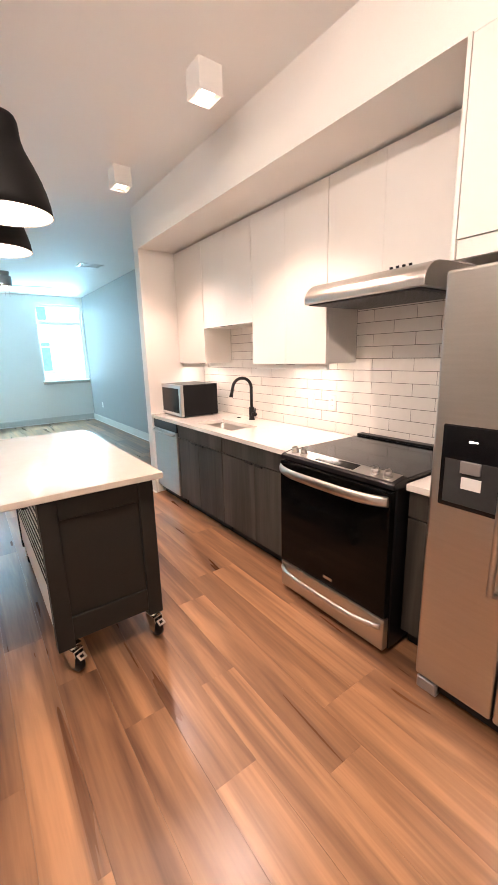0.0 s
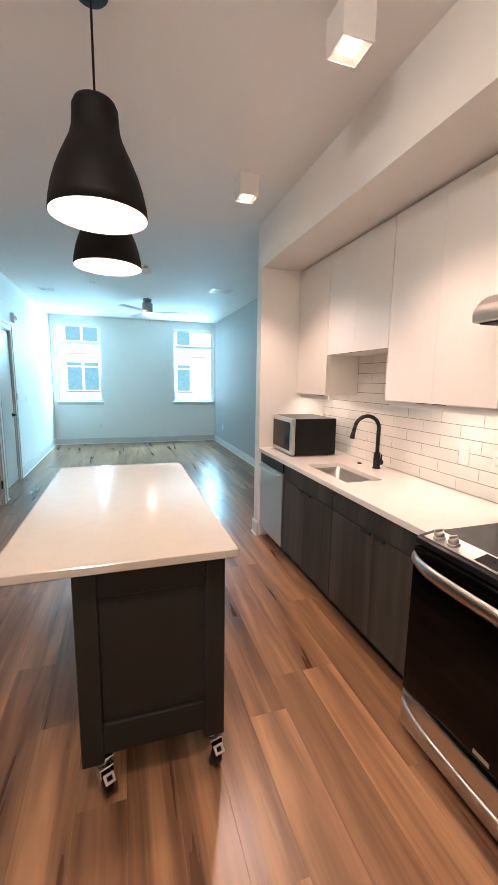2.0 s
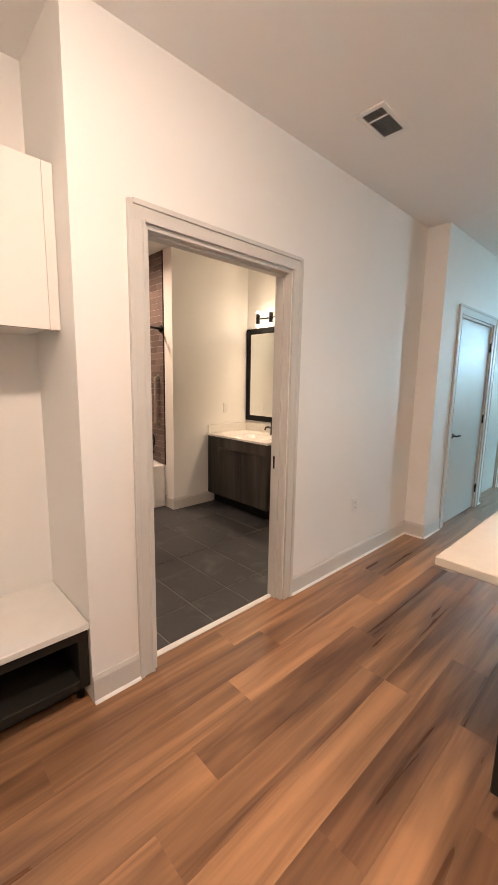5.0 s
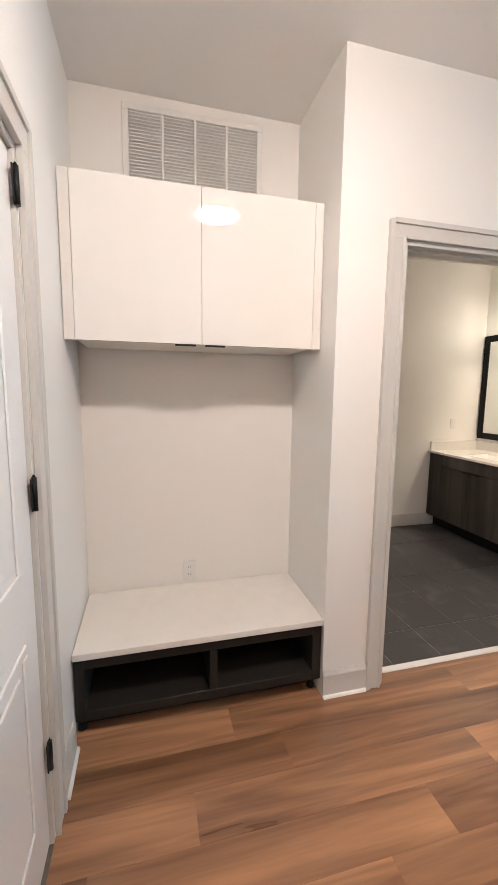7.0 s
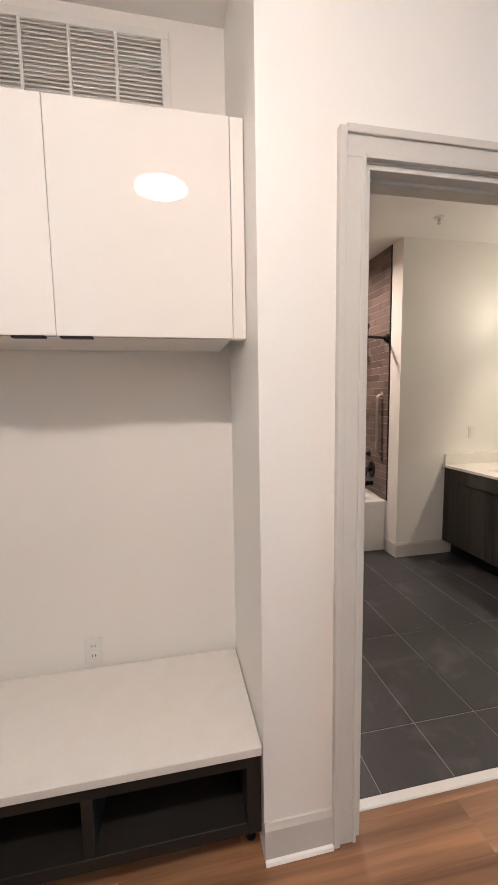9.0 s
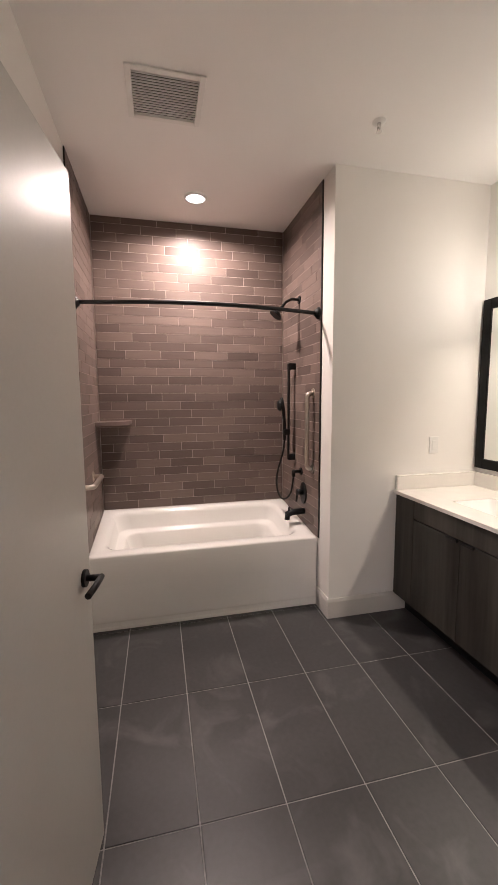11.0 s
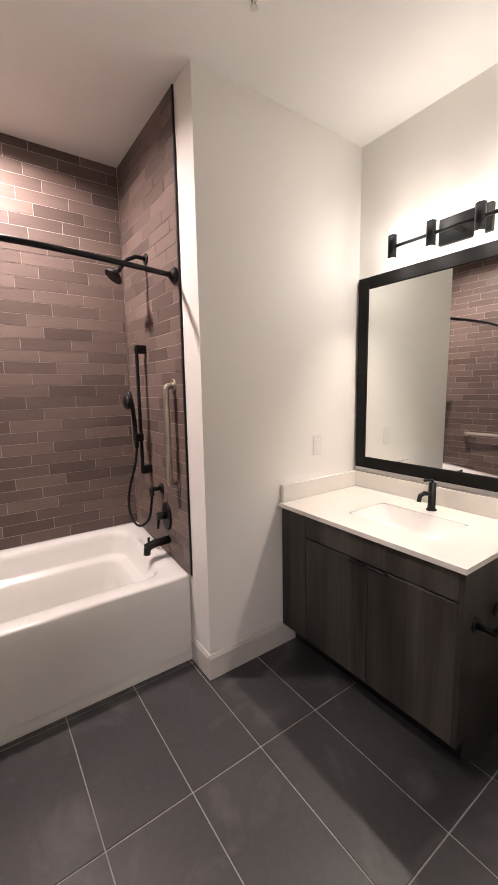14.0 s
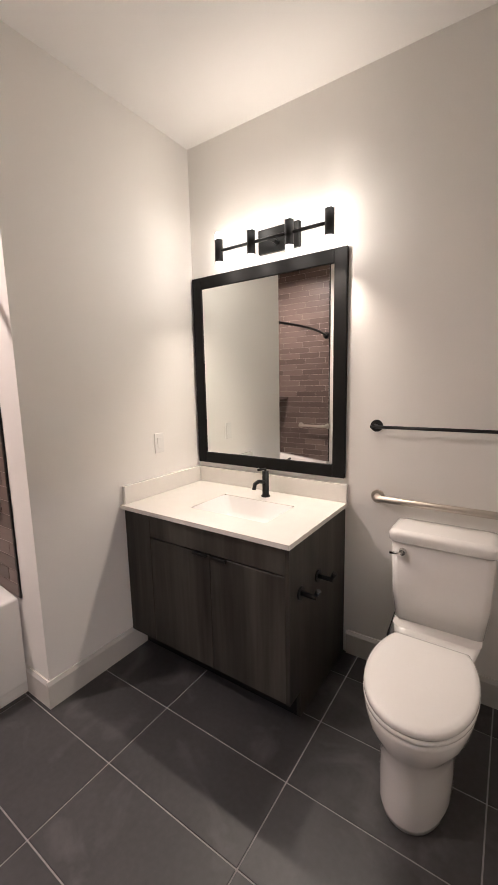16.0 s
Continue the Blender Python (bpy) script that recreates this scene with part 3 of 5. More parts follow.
# ---- outside: street and the house over the way ----
structure("ground", one(-60, 60, 10.6, 400, -0.45, -0.40, 0), ASPHALT, "grey street surface outside", "ground")
hs = thing("apartment_building", (1, 30.7, -0.4), "white rendered apartment building across the street", "building")
part("wall", one(-20, 22, 30.7, 38, -0.4, 14.2, 0.02), FACADE, hs)
part("roof", one(-20.3, 22.3, 30.4, 38.3, 14.2, 14.6, 0.03), FACADE, hs)
for fl in range(4):
    z0 = 0.75 + fl * 3.4
    for k in range(-3, 4):
        wx, halves = -2.14 + k * 7.04, (-0.55, 0.55) if k % 2 == 0 else (0.0,)
        reach = 1.05 if len(halves) == 2 else 0.62
        wdw = part("window", one(wx - reach - 0.1, wx + reach + 0.1, 30.63, 30.72, z0 - 0.1, z0 + 1.98, 0.01), FACADE, hs)
        for s in halves:
            part("pane", one(wx + s - 0.46, wx + s + 0.46, 30.61, 30.635, z0, z0 + 1.55, 0.004), FWIN, wdw)
            part("transom_pane", one(wx + s - 0.46, wx + s + 0.46, 30.61, 30.635, z0 + 1.68, z0 + 1.88, 0.004), FWIN, wdw)
    part("ledge", one(-20.1, 22.1, 30.67, 30.7, 3.25 + fl * 3.4, 3.37 + fl * 3.4, 0.02), FACADE, hs)

# ---- kitchen: base run ----
FX = 1.762       # faces of the base cabinets
def edge_pull(parent, u0, u1, z, x, axis=1):
    """Black edge pull: a thin lip on top of a door."""
    b = (x - 0.014, x - 0.0005, u0, u1, z - 0.011, z + 0.003) if axis == 1 else (u0, u1, x - 0.014, x - 0.0005, z - 0.011, z + 0.003)
    return part("handle", one(*b, 0.001), BLACK, parent, "slim black edge pull")


def base_cabinet(y0, y1, label, top=0.843):
    c = thing("base_cabinet", (2.1, (y0 + y1) / 2, 0), label, "cabinet", "kitchen base cabinets")
    part("body", one(FX + 0.021, 2.41, y0 + 0.001, y1 - 0.001, 0.10, top, 0.001), DARKWOOD, c)
    part("toe_kick", one(FX + 0.075, 2.41, y0 + 0.002, y1 - 0.002, 0.0, 0.099, 0.001), BLACKPLASTIC, c, "black recessed toe kick")
    part("drawer_front", one(FX, FX + 0.02, y0 + 0.003, y1 - 0.003, 0.712, 0.838, 0.0015), DARKWOOD, c)
    ym = (y0 + y1) / 2
    if y1 - y0 > 0.4:
        for a, b, p0, p1 in ((y0 + 0.003, ym - 0.0015, ym - 0.10, ym - 0.02), (ym + 0.0015, y1 - 0.003, ym + 0.02, ym + 0.10)):
            d = part("door", one(FX, FX + 0.02, a, b, 0.105, 0.705, 0.0015), DARKWOOD, c)
            edge_pull(d, p0, p1, 0.706, FX)
    else:
        part("door", one(FX, FX + 0.02, y0 + 0.003, y1 - 0.003, 0.105, 0.705, 0.0015), DARKWOOD, c)
    return c


base_cabinet(2.682, 3.476, "dark grey-brown wood-grain sink base cabinet", 0.62)
base_cabinet(1.812, 2.678, "dark grey-brown wood-grain base cabinet beside the range")
base_cabinet(0.868, 1.036, "narrow dark wood-grain filler cabinet beside the fridge")

# dishwasher
dw = thing("dishwasher", (2.0, 3.74, 0), "stainless dishwasher with a dark control strip under the counter", "dishwasher")
part("tub", one(FX + 0.04, 2.40, 3.482, 4.028, 0.05, 0.842, 0.002), BLACKPLASTIC, dw)
part("door", one(FX - 0.012, FX + 0.039, 3.484, 4.026, 0.105, 0.745, 0.006, 2), STEEL, dw, "brushed stainless door")
part("control_panel", one(FX - 0.008, FX + 0.039, 3.484, 4.026, 0.75, 0.84, 0.004, 2), BLACKPLASTIC, dw, "black control strip")
hb = bmesh.new()
prof = [(FX - 0.014, 3.525), (FX - 0.040, 3.525), (FX - 0.052, 3.60), (FX - 0.056, 3.745), (FX - 0.052, 3.89), (FX - 0.040, 3.98), (FX - 0.014, 4.0)]
tube(hb, [(x, y, 0.725) for x, y in prof], 0.011)
part("handle", hb, STEELH, dw, "curved steel bar handle")
part("toe_kick", one(FX + 0.07, FX + 0.09, 3.484, 4.026, 0.0, 0.1, 0.001), BLACKPLASTIC, dw)

# continuous counter with an undermount sink opening
SX0, SX1, SY0, SY1 = 1.853, 2.127, 2.675, 3.235
CT0, CT1 = 0.845, 0.877
bm = bmesh.new()
for b in ((1.737, SX0, 1.812, 4.038), (SX1, 2.418, 1.812, 4.038), (SX0, SX1, 1.812, SY0), (SX0, SX1, SY1, 4.038)):
    box(bm, b[0], b[1], b[2], b[3], CT0, CT1)
bmesh.ops.remove_doubles(bm, verts=bm.verts, dist=1e-5)
solid("countertop", bm, QUARTZ, "white quartz countertop with an undermount sink opening", "countertop")
solid("countertop", one(1.737, 2.418, 0.868, 1.038, CT0, CT1, 0.002), QUARTZ, "short piece of white quartz counter by the fridge", "countertop")

# sink
sk = thing("sink", (1.98, 2.97, 0.66), "undermount stainless steel sink basin", "sink")
bm = bmesh.new()
t = bmesh.new()
bmesh.ops.create_cube(t, size=1.0)
for v in t.verts:
    v.co = Vector(((SX0 + SX1) / 2 + v.co.x * (SX1 - SX0 + 0.01), (SY0 + SY1) / 2 + v.co.y * (SY1 - SY0 + 0.01), 0.74 + v.co.z * 0.208))
top = [f for f in t.faces if f.normal.z > 0.9]
bmesh.ops.delete(t, geom=top, context="FACES_ONLY")
bmesh.ops.bevel(t, geom=[e for e in t.edges if abs((e.verts[0].co - e.verts[1].co).z) > 0.1 or max(v.co.z for v in e.verts) < 0.7], offset=0.04, segments=5, affect="EDGES", profile=0.5)
for f in t.faces:
    f.smooth = True
join(bm, t)
bas = part("basin", bm, STEELH, sk)
md = bas.modifiers.new("thickness", "SOLIDIFY")
md.thickness, md.offset = 0.003, -1
part("drain", lathe(bmesh.new(), (2.0, 2.97, 0.637), [(0.0, 0.002), (0.025, 0.001), (0.042, 0.003), (0.045, 0.0)]), CHROME, sk, "chrome drain strainer")

# faucet
fc = thing("kitchen_faucet", (2.305, 3.00, CT1), "tall matt black pull-down gooseneck faucet", "faucet")
part("base", lathe(bmesh.new(), (2.305, 3.00, CT1), [(0.030, 0.0), (0.030, 0.006), (0.025, 0.012), (0.024, 0.11), (0.021, 0.12)]), BLACK, fc)
neck = [(2.305, 3.00, CT1 + 0.11), (2.305, 3.00, CT1 + 0.30)] + [tuple(p) for p in arc((2.305 - 0.088, 3.02, CT1 + 0.30), (1, -0.2, 0), (0, 0, 1), 0.09, 0, 165, 14)]
part("neck", tube(bmesh.new(), neck, 0.0145, 16), BLACK, fc)
e = Vector(neck[-1])
part("spray_head", rod(rod(bmesh.new(), e, e + Vector((-0.012, 0.002, -0.05)), 0.0135, 0.015), e + Vector((-0.012, 0.002, -0.05)), e + Vector((-0.022, 0.004, -0.10)), 0.015, 0.019), BLACK, fc)
part("handle", rod(rod(bmesh.new(), (2.305, 3.00, CT1 + 0.055), (2.305, 2.945, CT1 + 0.055), 0.020), (2.305, 2.95, CT1 + 0.06), (2.295, 2.932, CT1 + 0.115), 0.006), BLACK, fc)
solid("air_switch", lathe(bmesh.new(), (2.28, 3.18, CT1), [(0.018, 0.0), (0.018, 0.005), (0.012, 0.008), (0.0, 0.009)]), BLACK, "small black round button on the counter", "button")

# microwave
mw = thing("microwave", (1.850, 3.545, CT1), "black microwave with a steel-framed glass door on the counter", "microwave")
mx0, mx1, my0, my1, mz0, mz1 = 1.850, 2.262, 3.545, 4.022, CT1 + 0.012, 1.200
part("body", one(mx0 + 0.035, mx1, my0, my1, mz0, mz1, 0.006, 2), BLACKPLASTIC, mw)
dr = part("door", one(mx0, mx0 + 0.034, my0 + 0.0, my1, mz0, mz1, 0.005, 2), STEELH, mw, "steel door surround")
part("window", one(mx0 - 0.003, mx0 + 0.01, my0 + 0.045, my1 - 0.022, mz0 + 0.03, mz1 - 0.035, 0.004), OVENGLASS, dr, "dark glass window")
for fx in (mx0 + 0.06, mx1 - 0.05):
    for fy in (my0 + 0.05, my1 - 0.05):
        part("foot", rod(bmesh.new(), (fx, fy, CT1), (fx, fy, mz0 + 0.002), 0.012), BLACKPLASTIC, mw)
cord = [Vector((2.245, 3.575, 1.16))] + arc((2.245, 3.535, 1.10), (0.2, 1, 0), (0, 0, 1), 0.045, 60, -10, 5) + [Vector((2.262, 3.56, 1.0)), Vector((2.26, 3.565, 0.93)), Vector((2.25, 3.58, 0.884))]
part("power_cord", tube(bmesh.new(), cord, 0.004, 8), BLACKPLASTIC, mw)
mw.rotation_euler = (0, 0, radians(-2.0))

# ---- range ----
rg = thing("range", (2.0, 1.41, 0), "slide-in stainless range with a black glass cooktop and oven door", "range")
RX, RY0, RY1 = 1.632, 1.043, 1.805
part("body", one(RX + 0.045, 2.39, RY0, RY1, 0.02, 0.885, 0.003), BLACKPLASTIC, rg)
ck = part("cooktop", one(RX + 0.115, 2.39, RY0 - 0.004, RY1 + 0.004, 0.886, 0.902, 0.004, 2), BLACKGLASS, rg, "black ceramic glass cooktop")
part("rear_trim", one(2.345, 2.405, RY0 - 0.004, RY1 + 0.004, 0.9025, 0.917, 0.004, 2), BLACKPLASTIC, rg)
# sloped steel control shelf in front of the glass
sec = [(RX + 0.012, 0.862), (RX + 0.014, 0.884), (RX + 0.026, 0.892), (RX + 0.114, 0.908), (RX + 0.114, 0.862)]
cp = part("control_panel", prism(bmesh.new(), [(u, v) for u, v in sec], 1, RY0 - 0.004, RY1 + 0.004, 0.002), BLACKPLASTIC, rg, "black control panel with a steel strip")
bm = bmesh.new()
strip = [(RX + 0.030, 0.8935), (RX + 0.112, 0.9085), (RX + 0.112, 0.911), (RX + 0.030, 0.896)]
prism(bm, strip, 1, RY0 + 0.02, RY1 - 0.02, 0.0006)
st = part("steel_strip", bm, STEELH, cp, "brushed steel control strip")
part("display", prism(bmesh.new(), [(RX + 0.040, 0.8960), (RX + 0.100, 0.9070), (RX + 0.100, 0.9125), (RX + 0.040, 0.8995)], 1, RY0 + 0.25, RY1 - 0.25, 0.0006), BLACKGLASS, cp, "black touch display")
for ky in (RY0 + 0.065, RY0 + 0.135, RY1 - 0.135, RY1 - 0.065):
    k0 = Vector((RX + 0.066, ky, 0.902))
    nrm = Vector((-0.18, 0, 0.98)).normalized()
    bm = rod(bmesh.new(), k0, k0 + nrm * 0.010, 0.024, 0.023, 28)
    rod(bm, k0 + nrm * 0.010, k0 + nrm * 0.030, 0.020, 0.018, 28)
    q = k0 + nrm * 0.032
    box(bm, q.x - 0.019, q.x + 0.019, q.y - 0.0045, q.y + 0.0045, q.z - 0.006, q.z + 0.006, 0.002)
    part("knob", bm, STEELH, rg, "satin steel knob")
od = part("oven_door", one(RX + 0.0, RX + 0.044, RY0 + 0.003, RY1 - 0.003, 0.205, 0.855, 0.006, 2), OVENGLASS, rg, "black glass oven door")
part("badge", one(RX - 0.0025, RX + 0.005, 1.378, 1.442, 0.246, 0.262, 0.001), STEELH, od, "small steel badge")


def bow_handle(z, r, lift, parent, y0=RY0 + 0.01, y1=RY1 - 0.01):
    pts = [(RX - 0.004 - lift * (1 - abs(2 * i / 18 - 1) ** 4), y0 + (y1 - y0) * i / 18, z - 0.0 * i) for i in range(19)]
    bm = bmesh.new()
    rings = []
    for x, y, zz in pts:
        rings.append([bm.verts.new((x + dx, y, zz + dz)) for dx, dz in ((-0.008, -r * 0.6), (-0.011, 0), (-0.008, r * 0.6), (0.0, r), (0.006, r * 0.8), (0.006, -r * 0.8), (0.0, -r))])
    for a, b in zip(rings, rings[1:]):
        for k in range(7):
            f = bm.faces.new((a[k], a[(k + 1) % 7], b[(k + 1) % 7], b[k]))
            f.smooth = True
    bm.faces.new(rings[0])
    bm.faces.new(rings[-1])
    bmesh.ops.recalc_face_normals(bm, faces=bm.faces)
    part("handle", bm, STEELH, parent, "bowed steel handle")


bow_handle(0.808, 0.027, 0.055, od)
wd = part("drawer", one(RX + 0.002, RX + 0.044, RY0 + 0.003, RY1 - 0.003, 0.028, 0.198, 0.006, 2), STEELH, rg, "stainless warming drawer front")
bow_handle(0.160, 0.017, 0.05, wd, RY0 + 0.02, RY1 - 0.02)
for fy in (RY0 + 0.05, RY1 - 0.05):
    part("foot", rod(bmesh.new(), (RX + 0.09, fy, 0), (RX + 0.09, fy, 0.03), 0.018), BLACKPLASTIC, rg)

# ---- range hood ----
hd = thing("range_hood", (2.2, 1.45, 1.85), "under-cabinet stainless range hood with rounded front", "range hood")
sec = [(1.894, 1.7540), (1.885, 1.7580), (1.883, 1.7860), (1.888, 1.8010), (1.902, 1.8240), (1.924, 1.8460), (1.954, 1.8640), (1.992, 1.8740), (2.072, 1.8792), (2.410, 1.8795), (2.410, 1.7720), (2.390, 1.7540)]
bm = prism(bmesh.new(), sec, 1, 1.104, 1.868, 0.004)
part("shell", bm, STEELH, hd)
# filter and baffles take dark colours in place of the recess's shade
part("filter", one(1.90, 2.38, 1.13, 1.845, 1.747, 1.7535, 0.002), SLOT, hd, "mesh filter, coloured dark for the shade under the hood")
for i in range(14):
    part("baffle", one(1.92 + i * 0.032, 1.928 + i * 0.032, 1.16, 1.815, 1.742, 1.7465, 0), GREYSLAT, hd)
for by in (1.24, 1.275, 1.31, 1.345):
    part("button", rod(bmesh.new(), (1.982, by, 1.868), (1.978, by, 1.882), 0.009, 0.008, 16), BLACKPLASTIC, hd, "small black button")

# ---- wall cabinets ----
UX = 2.106
def wall_cabinet(y0, y1, z0, z1, label, split, depth=2.41, fx=UX, group="white wall cabinets"):
    c = thing("wall_cabinet", (2.25, (y0 + y1) / 2, z0), label, "cabinet", group)
    part("body", one(fx + 0.021, depth, y0 + 0.001, y1 - 0.001, z0, z1 - 0.020, 0.001), CABSIDE, c)
    edges = [y0] + split + [y1]
    for a, b in zip(edges, edges[1:]):
        d = part("door", one(fx, fx + 0.02, a + (0.0015 if a == y0 else 0.0004), b - (0.0015 if b == y1 else 0.0004), z0 - 0.002, z1 - 0.014, 0.0008), GLOSS, c)
        if len(edges) > 2:
            m = split[0]
            u = (m - 0.10, m - 0.02) if b <= m + 1e-6 else (m + 0.02, m + 0.10)
        else:
            u = (a + 0.03, a + 0.11)
        part("handle", one(fx - 0.010, fx + 0.006, u[0], u[1], z0 - 0.0055, z0 - 0.0025, 0.001), BLACK, d, "slim black edge pull")
    return c


wall_cabinet(3.469, 4.036, 1.402, 2.515, "tall white gloss wall cabinet by the end wall", [])
wall_cabinet(2.694, 3.466, 1.728, 2.515, "shorter white gloss wall cabinet over the sink", [3.08])
wall_cabinet(1.893, 2.691, 1.402, 2.515, "tall white gloss wall cabinet beside the hood", [2.292])
wall_cabinet(1.095, 1.890, 1.880, 2.515, "white gloss wall cabinet over the range hood", [1.49])
wall_cabinet(-0.045, 0.89, 1.87, 2.515, "deep white gloss cabinet over the fridge", [0.40], fx=1.715)
for y0, y1 in ((1.905, 2.68), (3.48, 4.02)):
    solid("light_rail", one(UX + 0.03, UX + 0.05, y0, y1, 1.362, 1.4018, 0.002), CABSIDE, "white light rail under the wall cabinet", "light rail")
    solid("strip_light", one(2.17, 2.20, y0 + 0.15, y1 - 0.1, 1.392, 1.4015, 0.001), DISC, "lit strip light under the wall cabinet", "light")
solid("filler_panel", one(1.725, 1.745, -0.045, 0.89, 1.80, 1.8665, 0.001), GLOSS, "white filler strip between the fridge and its cabinet", "panel")
solid("filler_panel", one(1.715, 2.41, 0.892, 0.908, 1.80, 2.509, 0.001), GLOSS, "white end panel of the fridge cabinet", "panel")

# ---- fridge ----
fr = thing("fridge", (2.0, 0.39, 0), "side-by-side stainless fridge with a black dispenser", "fridge")
QX, QY0, QY1 = 1.60, -0.005, 0.855
part("body", one(QX + 0.075, 2.40, QY0 + 0.004, QY1 - 0.004, 0.03, 1.735, 0.004), FANMETAL, fr, "grey painted cabinet")
fz = part("freezer_door", one(QX, QX + 0.07, 0.545, QY1, 0.075, 1.745, 0.012, 3), STEEL, fr, "brushed stainless door")
part("fridge_door", one(QX, QX + 0.07, QY0, 0.539, 0.075, 1.745, 0.012, 3), STEEL, fr, "brushed stainless door")
dsp = part("dispenser", one(QX - 0.004, QX + 0.02, 0.588, 0.818, 0.885, 1.205, 0.008, 2), BLACKGLASS, fz, "black ice and water dispenser")
part("recess", one(QX - 0.006, QX - 0.0035, 0.608, 0.798, 0.905, 1.075, 0.001), SLOT, dsp)
part("paddle", one(QX - 0.016, QX - 0.0055, 0.668, 0.738, 1.03, 1.075, 0.002), FANMETAL, dsp, "grey paddle")
part("label", one(QX - 0.0075, QX - 0.0065, 0.663, 0.733, 0.97, 1.015, 0), PLASTIC, dsp, "white label")
part("lights", one(QX - 0.005, QX - 0.0038, 0.688, 0.718, 1.145, 1.15, 0), DISC, dsp)
part("freezer_handle", tube(bmesh.new(), [(QX - 0.002, 0.578, 0.60), (QX - 0.05, 0.578, 0.62), (QX - 0.05, 0.578, 1.40), (QX - 0.002, 0.578, 1.42)], 0.012), STEEL, fz)
part("handle", tube(bmesh.new(), [(QX - 0.002, 0.503, 0.60), (QX - 0.05, 0.503, 0.62), (QX - 0.05, 0.503, 1.40), (QX - 0.002, 0.503, 1.42)], 0.012), STEEL, fr)
part("grille", one(QX + 0.03, QX + 0.08, QY0 + 0.01, QY1 - 0.01, 0.022, 0.068, 0.003), BLACKPLASTIC, fr)
for fy in (QY0 + 0.05, QY1 - 0.05):
    part("foot", one(QX + 0.01, QX + 0.10, fy - 0.045, fy + 0.045, 0.0, 0.06, 0.006), FANMETAL, fr)
solid("cloth", box(bmesh.new(), 1.98, 2.10, 0.93, 0.955, CT1, CT1 + 0.14, 0.012, 3), PLASTIC, "folded white paper towel beside the range", "towel")

# ---- island ----
ix0, ix1, iy0, iy1 = 0.110, 0.884, 1.802, 3.310
isl = thing("kitchen_island", (0.6, 2.53, 0), "charcoal rolling kitchen island with a white quartz top on casters", "kitchen island")
part("worktop", one(ix0, ix1, iy0, iy1, 0.897, 0.928, 0.003), CREAMQUARTZ, isl, "white quartz top")
bx0, bx1, by0, by1, bz0, bz1 = 0.335, 0.850, 1.862, 3.258, 0.142, 0.896
P = 0.075
for x0, x1 in ((bx0, bx0 + P), (bx1 - P, bx1)):
    for y0, y1 in ((by0, by0 + P), (by1 - P, by1)):
        part("corner_post", one(x0, x1, y0, y1, bz0, bz1, 0.003), ISLE, isl)
for y0, y1, yp in ((by0 + 0.004, by0 + 0.026, by0 + 0.018), (by1 - 0.026, by1 - 0.004, by1 - 0.018)):
    part("top_rail", one(bx0 + P, bx1 - P, y0, y1, bz1 - 0.115, bz1 - 0.0005, 0.002), ISLE, isl)
    part("bottom_rail", one(bx0 + P, bx1 - P, y0, y1, bz0 + 0.035, bz0 + 0.155, 0.002), ISLE, isl)
    part("end_panel", one(bx0 + P - 0.004, bx1 - P + 0.004, yp, yp + 0.012, bz0 + 0.15, bz1 - 0.11, 0.0), ISLE, isl)
part("shelf", one(bx0 + 0.02, bx1 - 0.02, by0 + P, by1 - P, bz0 + 0.035, bz0 + 0.055, 0.001), ISLE, isl)
for y0, y1 in ((by0 + P, 2.51), (2.55, by1 - P)):
    dd = part("door", one(bx1 - 0.022, bx1 - 0.002, y0 + 0.004, y1 - 0.004, bz0 + 0.06, bz1 - 0.16, 0.002), ISLE, isl)
    part("drawer_front", one(bx1 - 0.022, bx1 - 0.002, y0 + 0.004, y1 - 0.004, bz1 - 0.15, bz1 - 0.005, 0.002), ISLE, isl)
part("mid_post", one(bx1 - 0.03, bx1, 2.51, 2.55, bz0, bz1, 0.002), ISLE, isl)
part("back_panel", one(bx0 + 0.02, bx0 + 0.034, by0 + P, by1 - P, bz0 + 0.055, bz1 - 0.001, 0.001), ISLE, isl)
# slatted panel on the seating side
part("side_panel", one(bx0 + 0.006, bx0 + 0.0195, by0 + P, by1 - P, bz0 + 0.055, bz1 - 0.001, 0.001), CABSIDE, isl, "pale side panel")
for i in range(8):
    part("slat", one(bx0 + 0.001, bx0 + 0.0055, by0 + P + 0.01, by1 - P - 0.01, 0.455 + i * 0.05, 0.464 + i * 0.05, 0.001), BLACK, isl, "thin dark slat")
for yy in (2.36, 3.10):
    part("bracket", prism(bmesh.new(), [(bx0 + 0.01, 0.883), (ix0 + 0.06, 0.883), (ix0 + 0.06, 0.86), (bx0 - 0.02, 0.70), (bx0 + 0.01, 0.70)], 1, yy, yy + 0.035, 0.002), BLACK, isl, "dark steel overhang bracket")


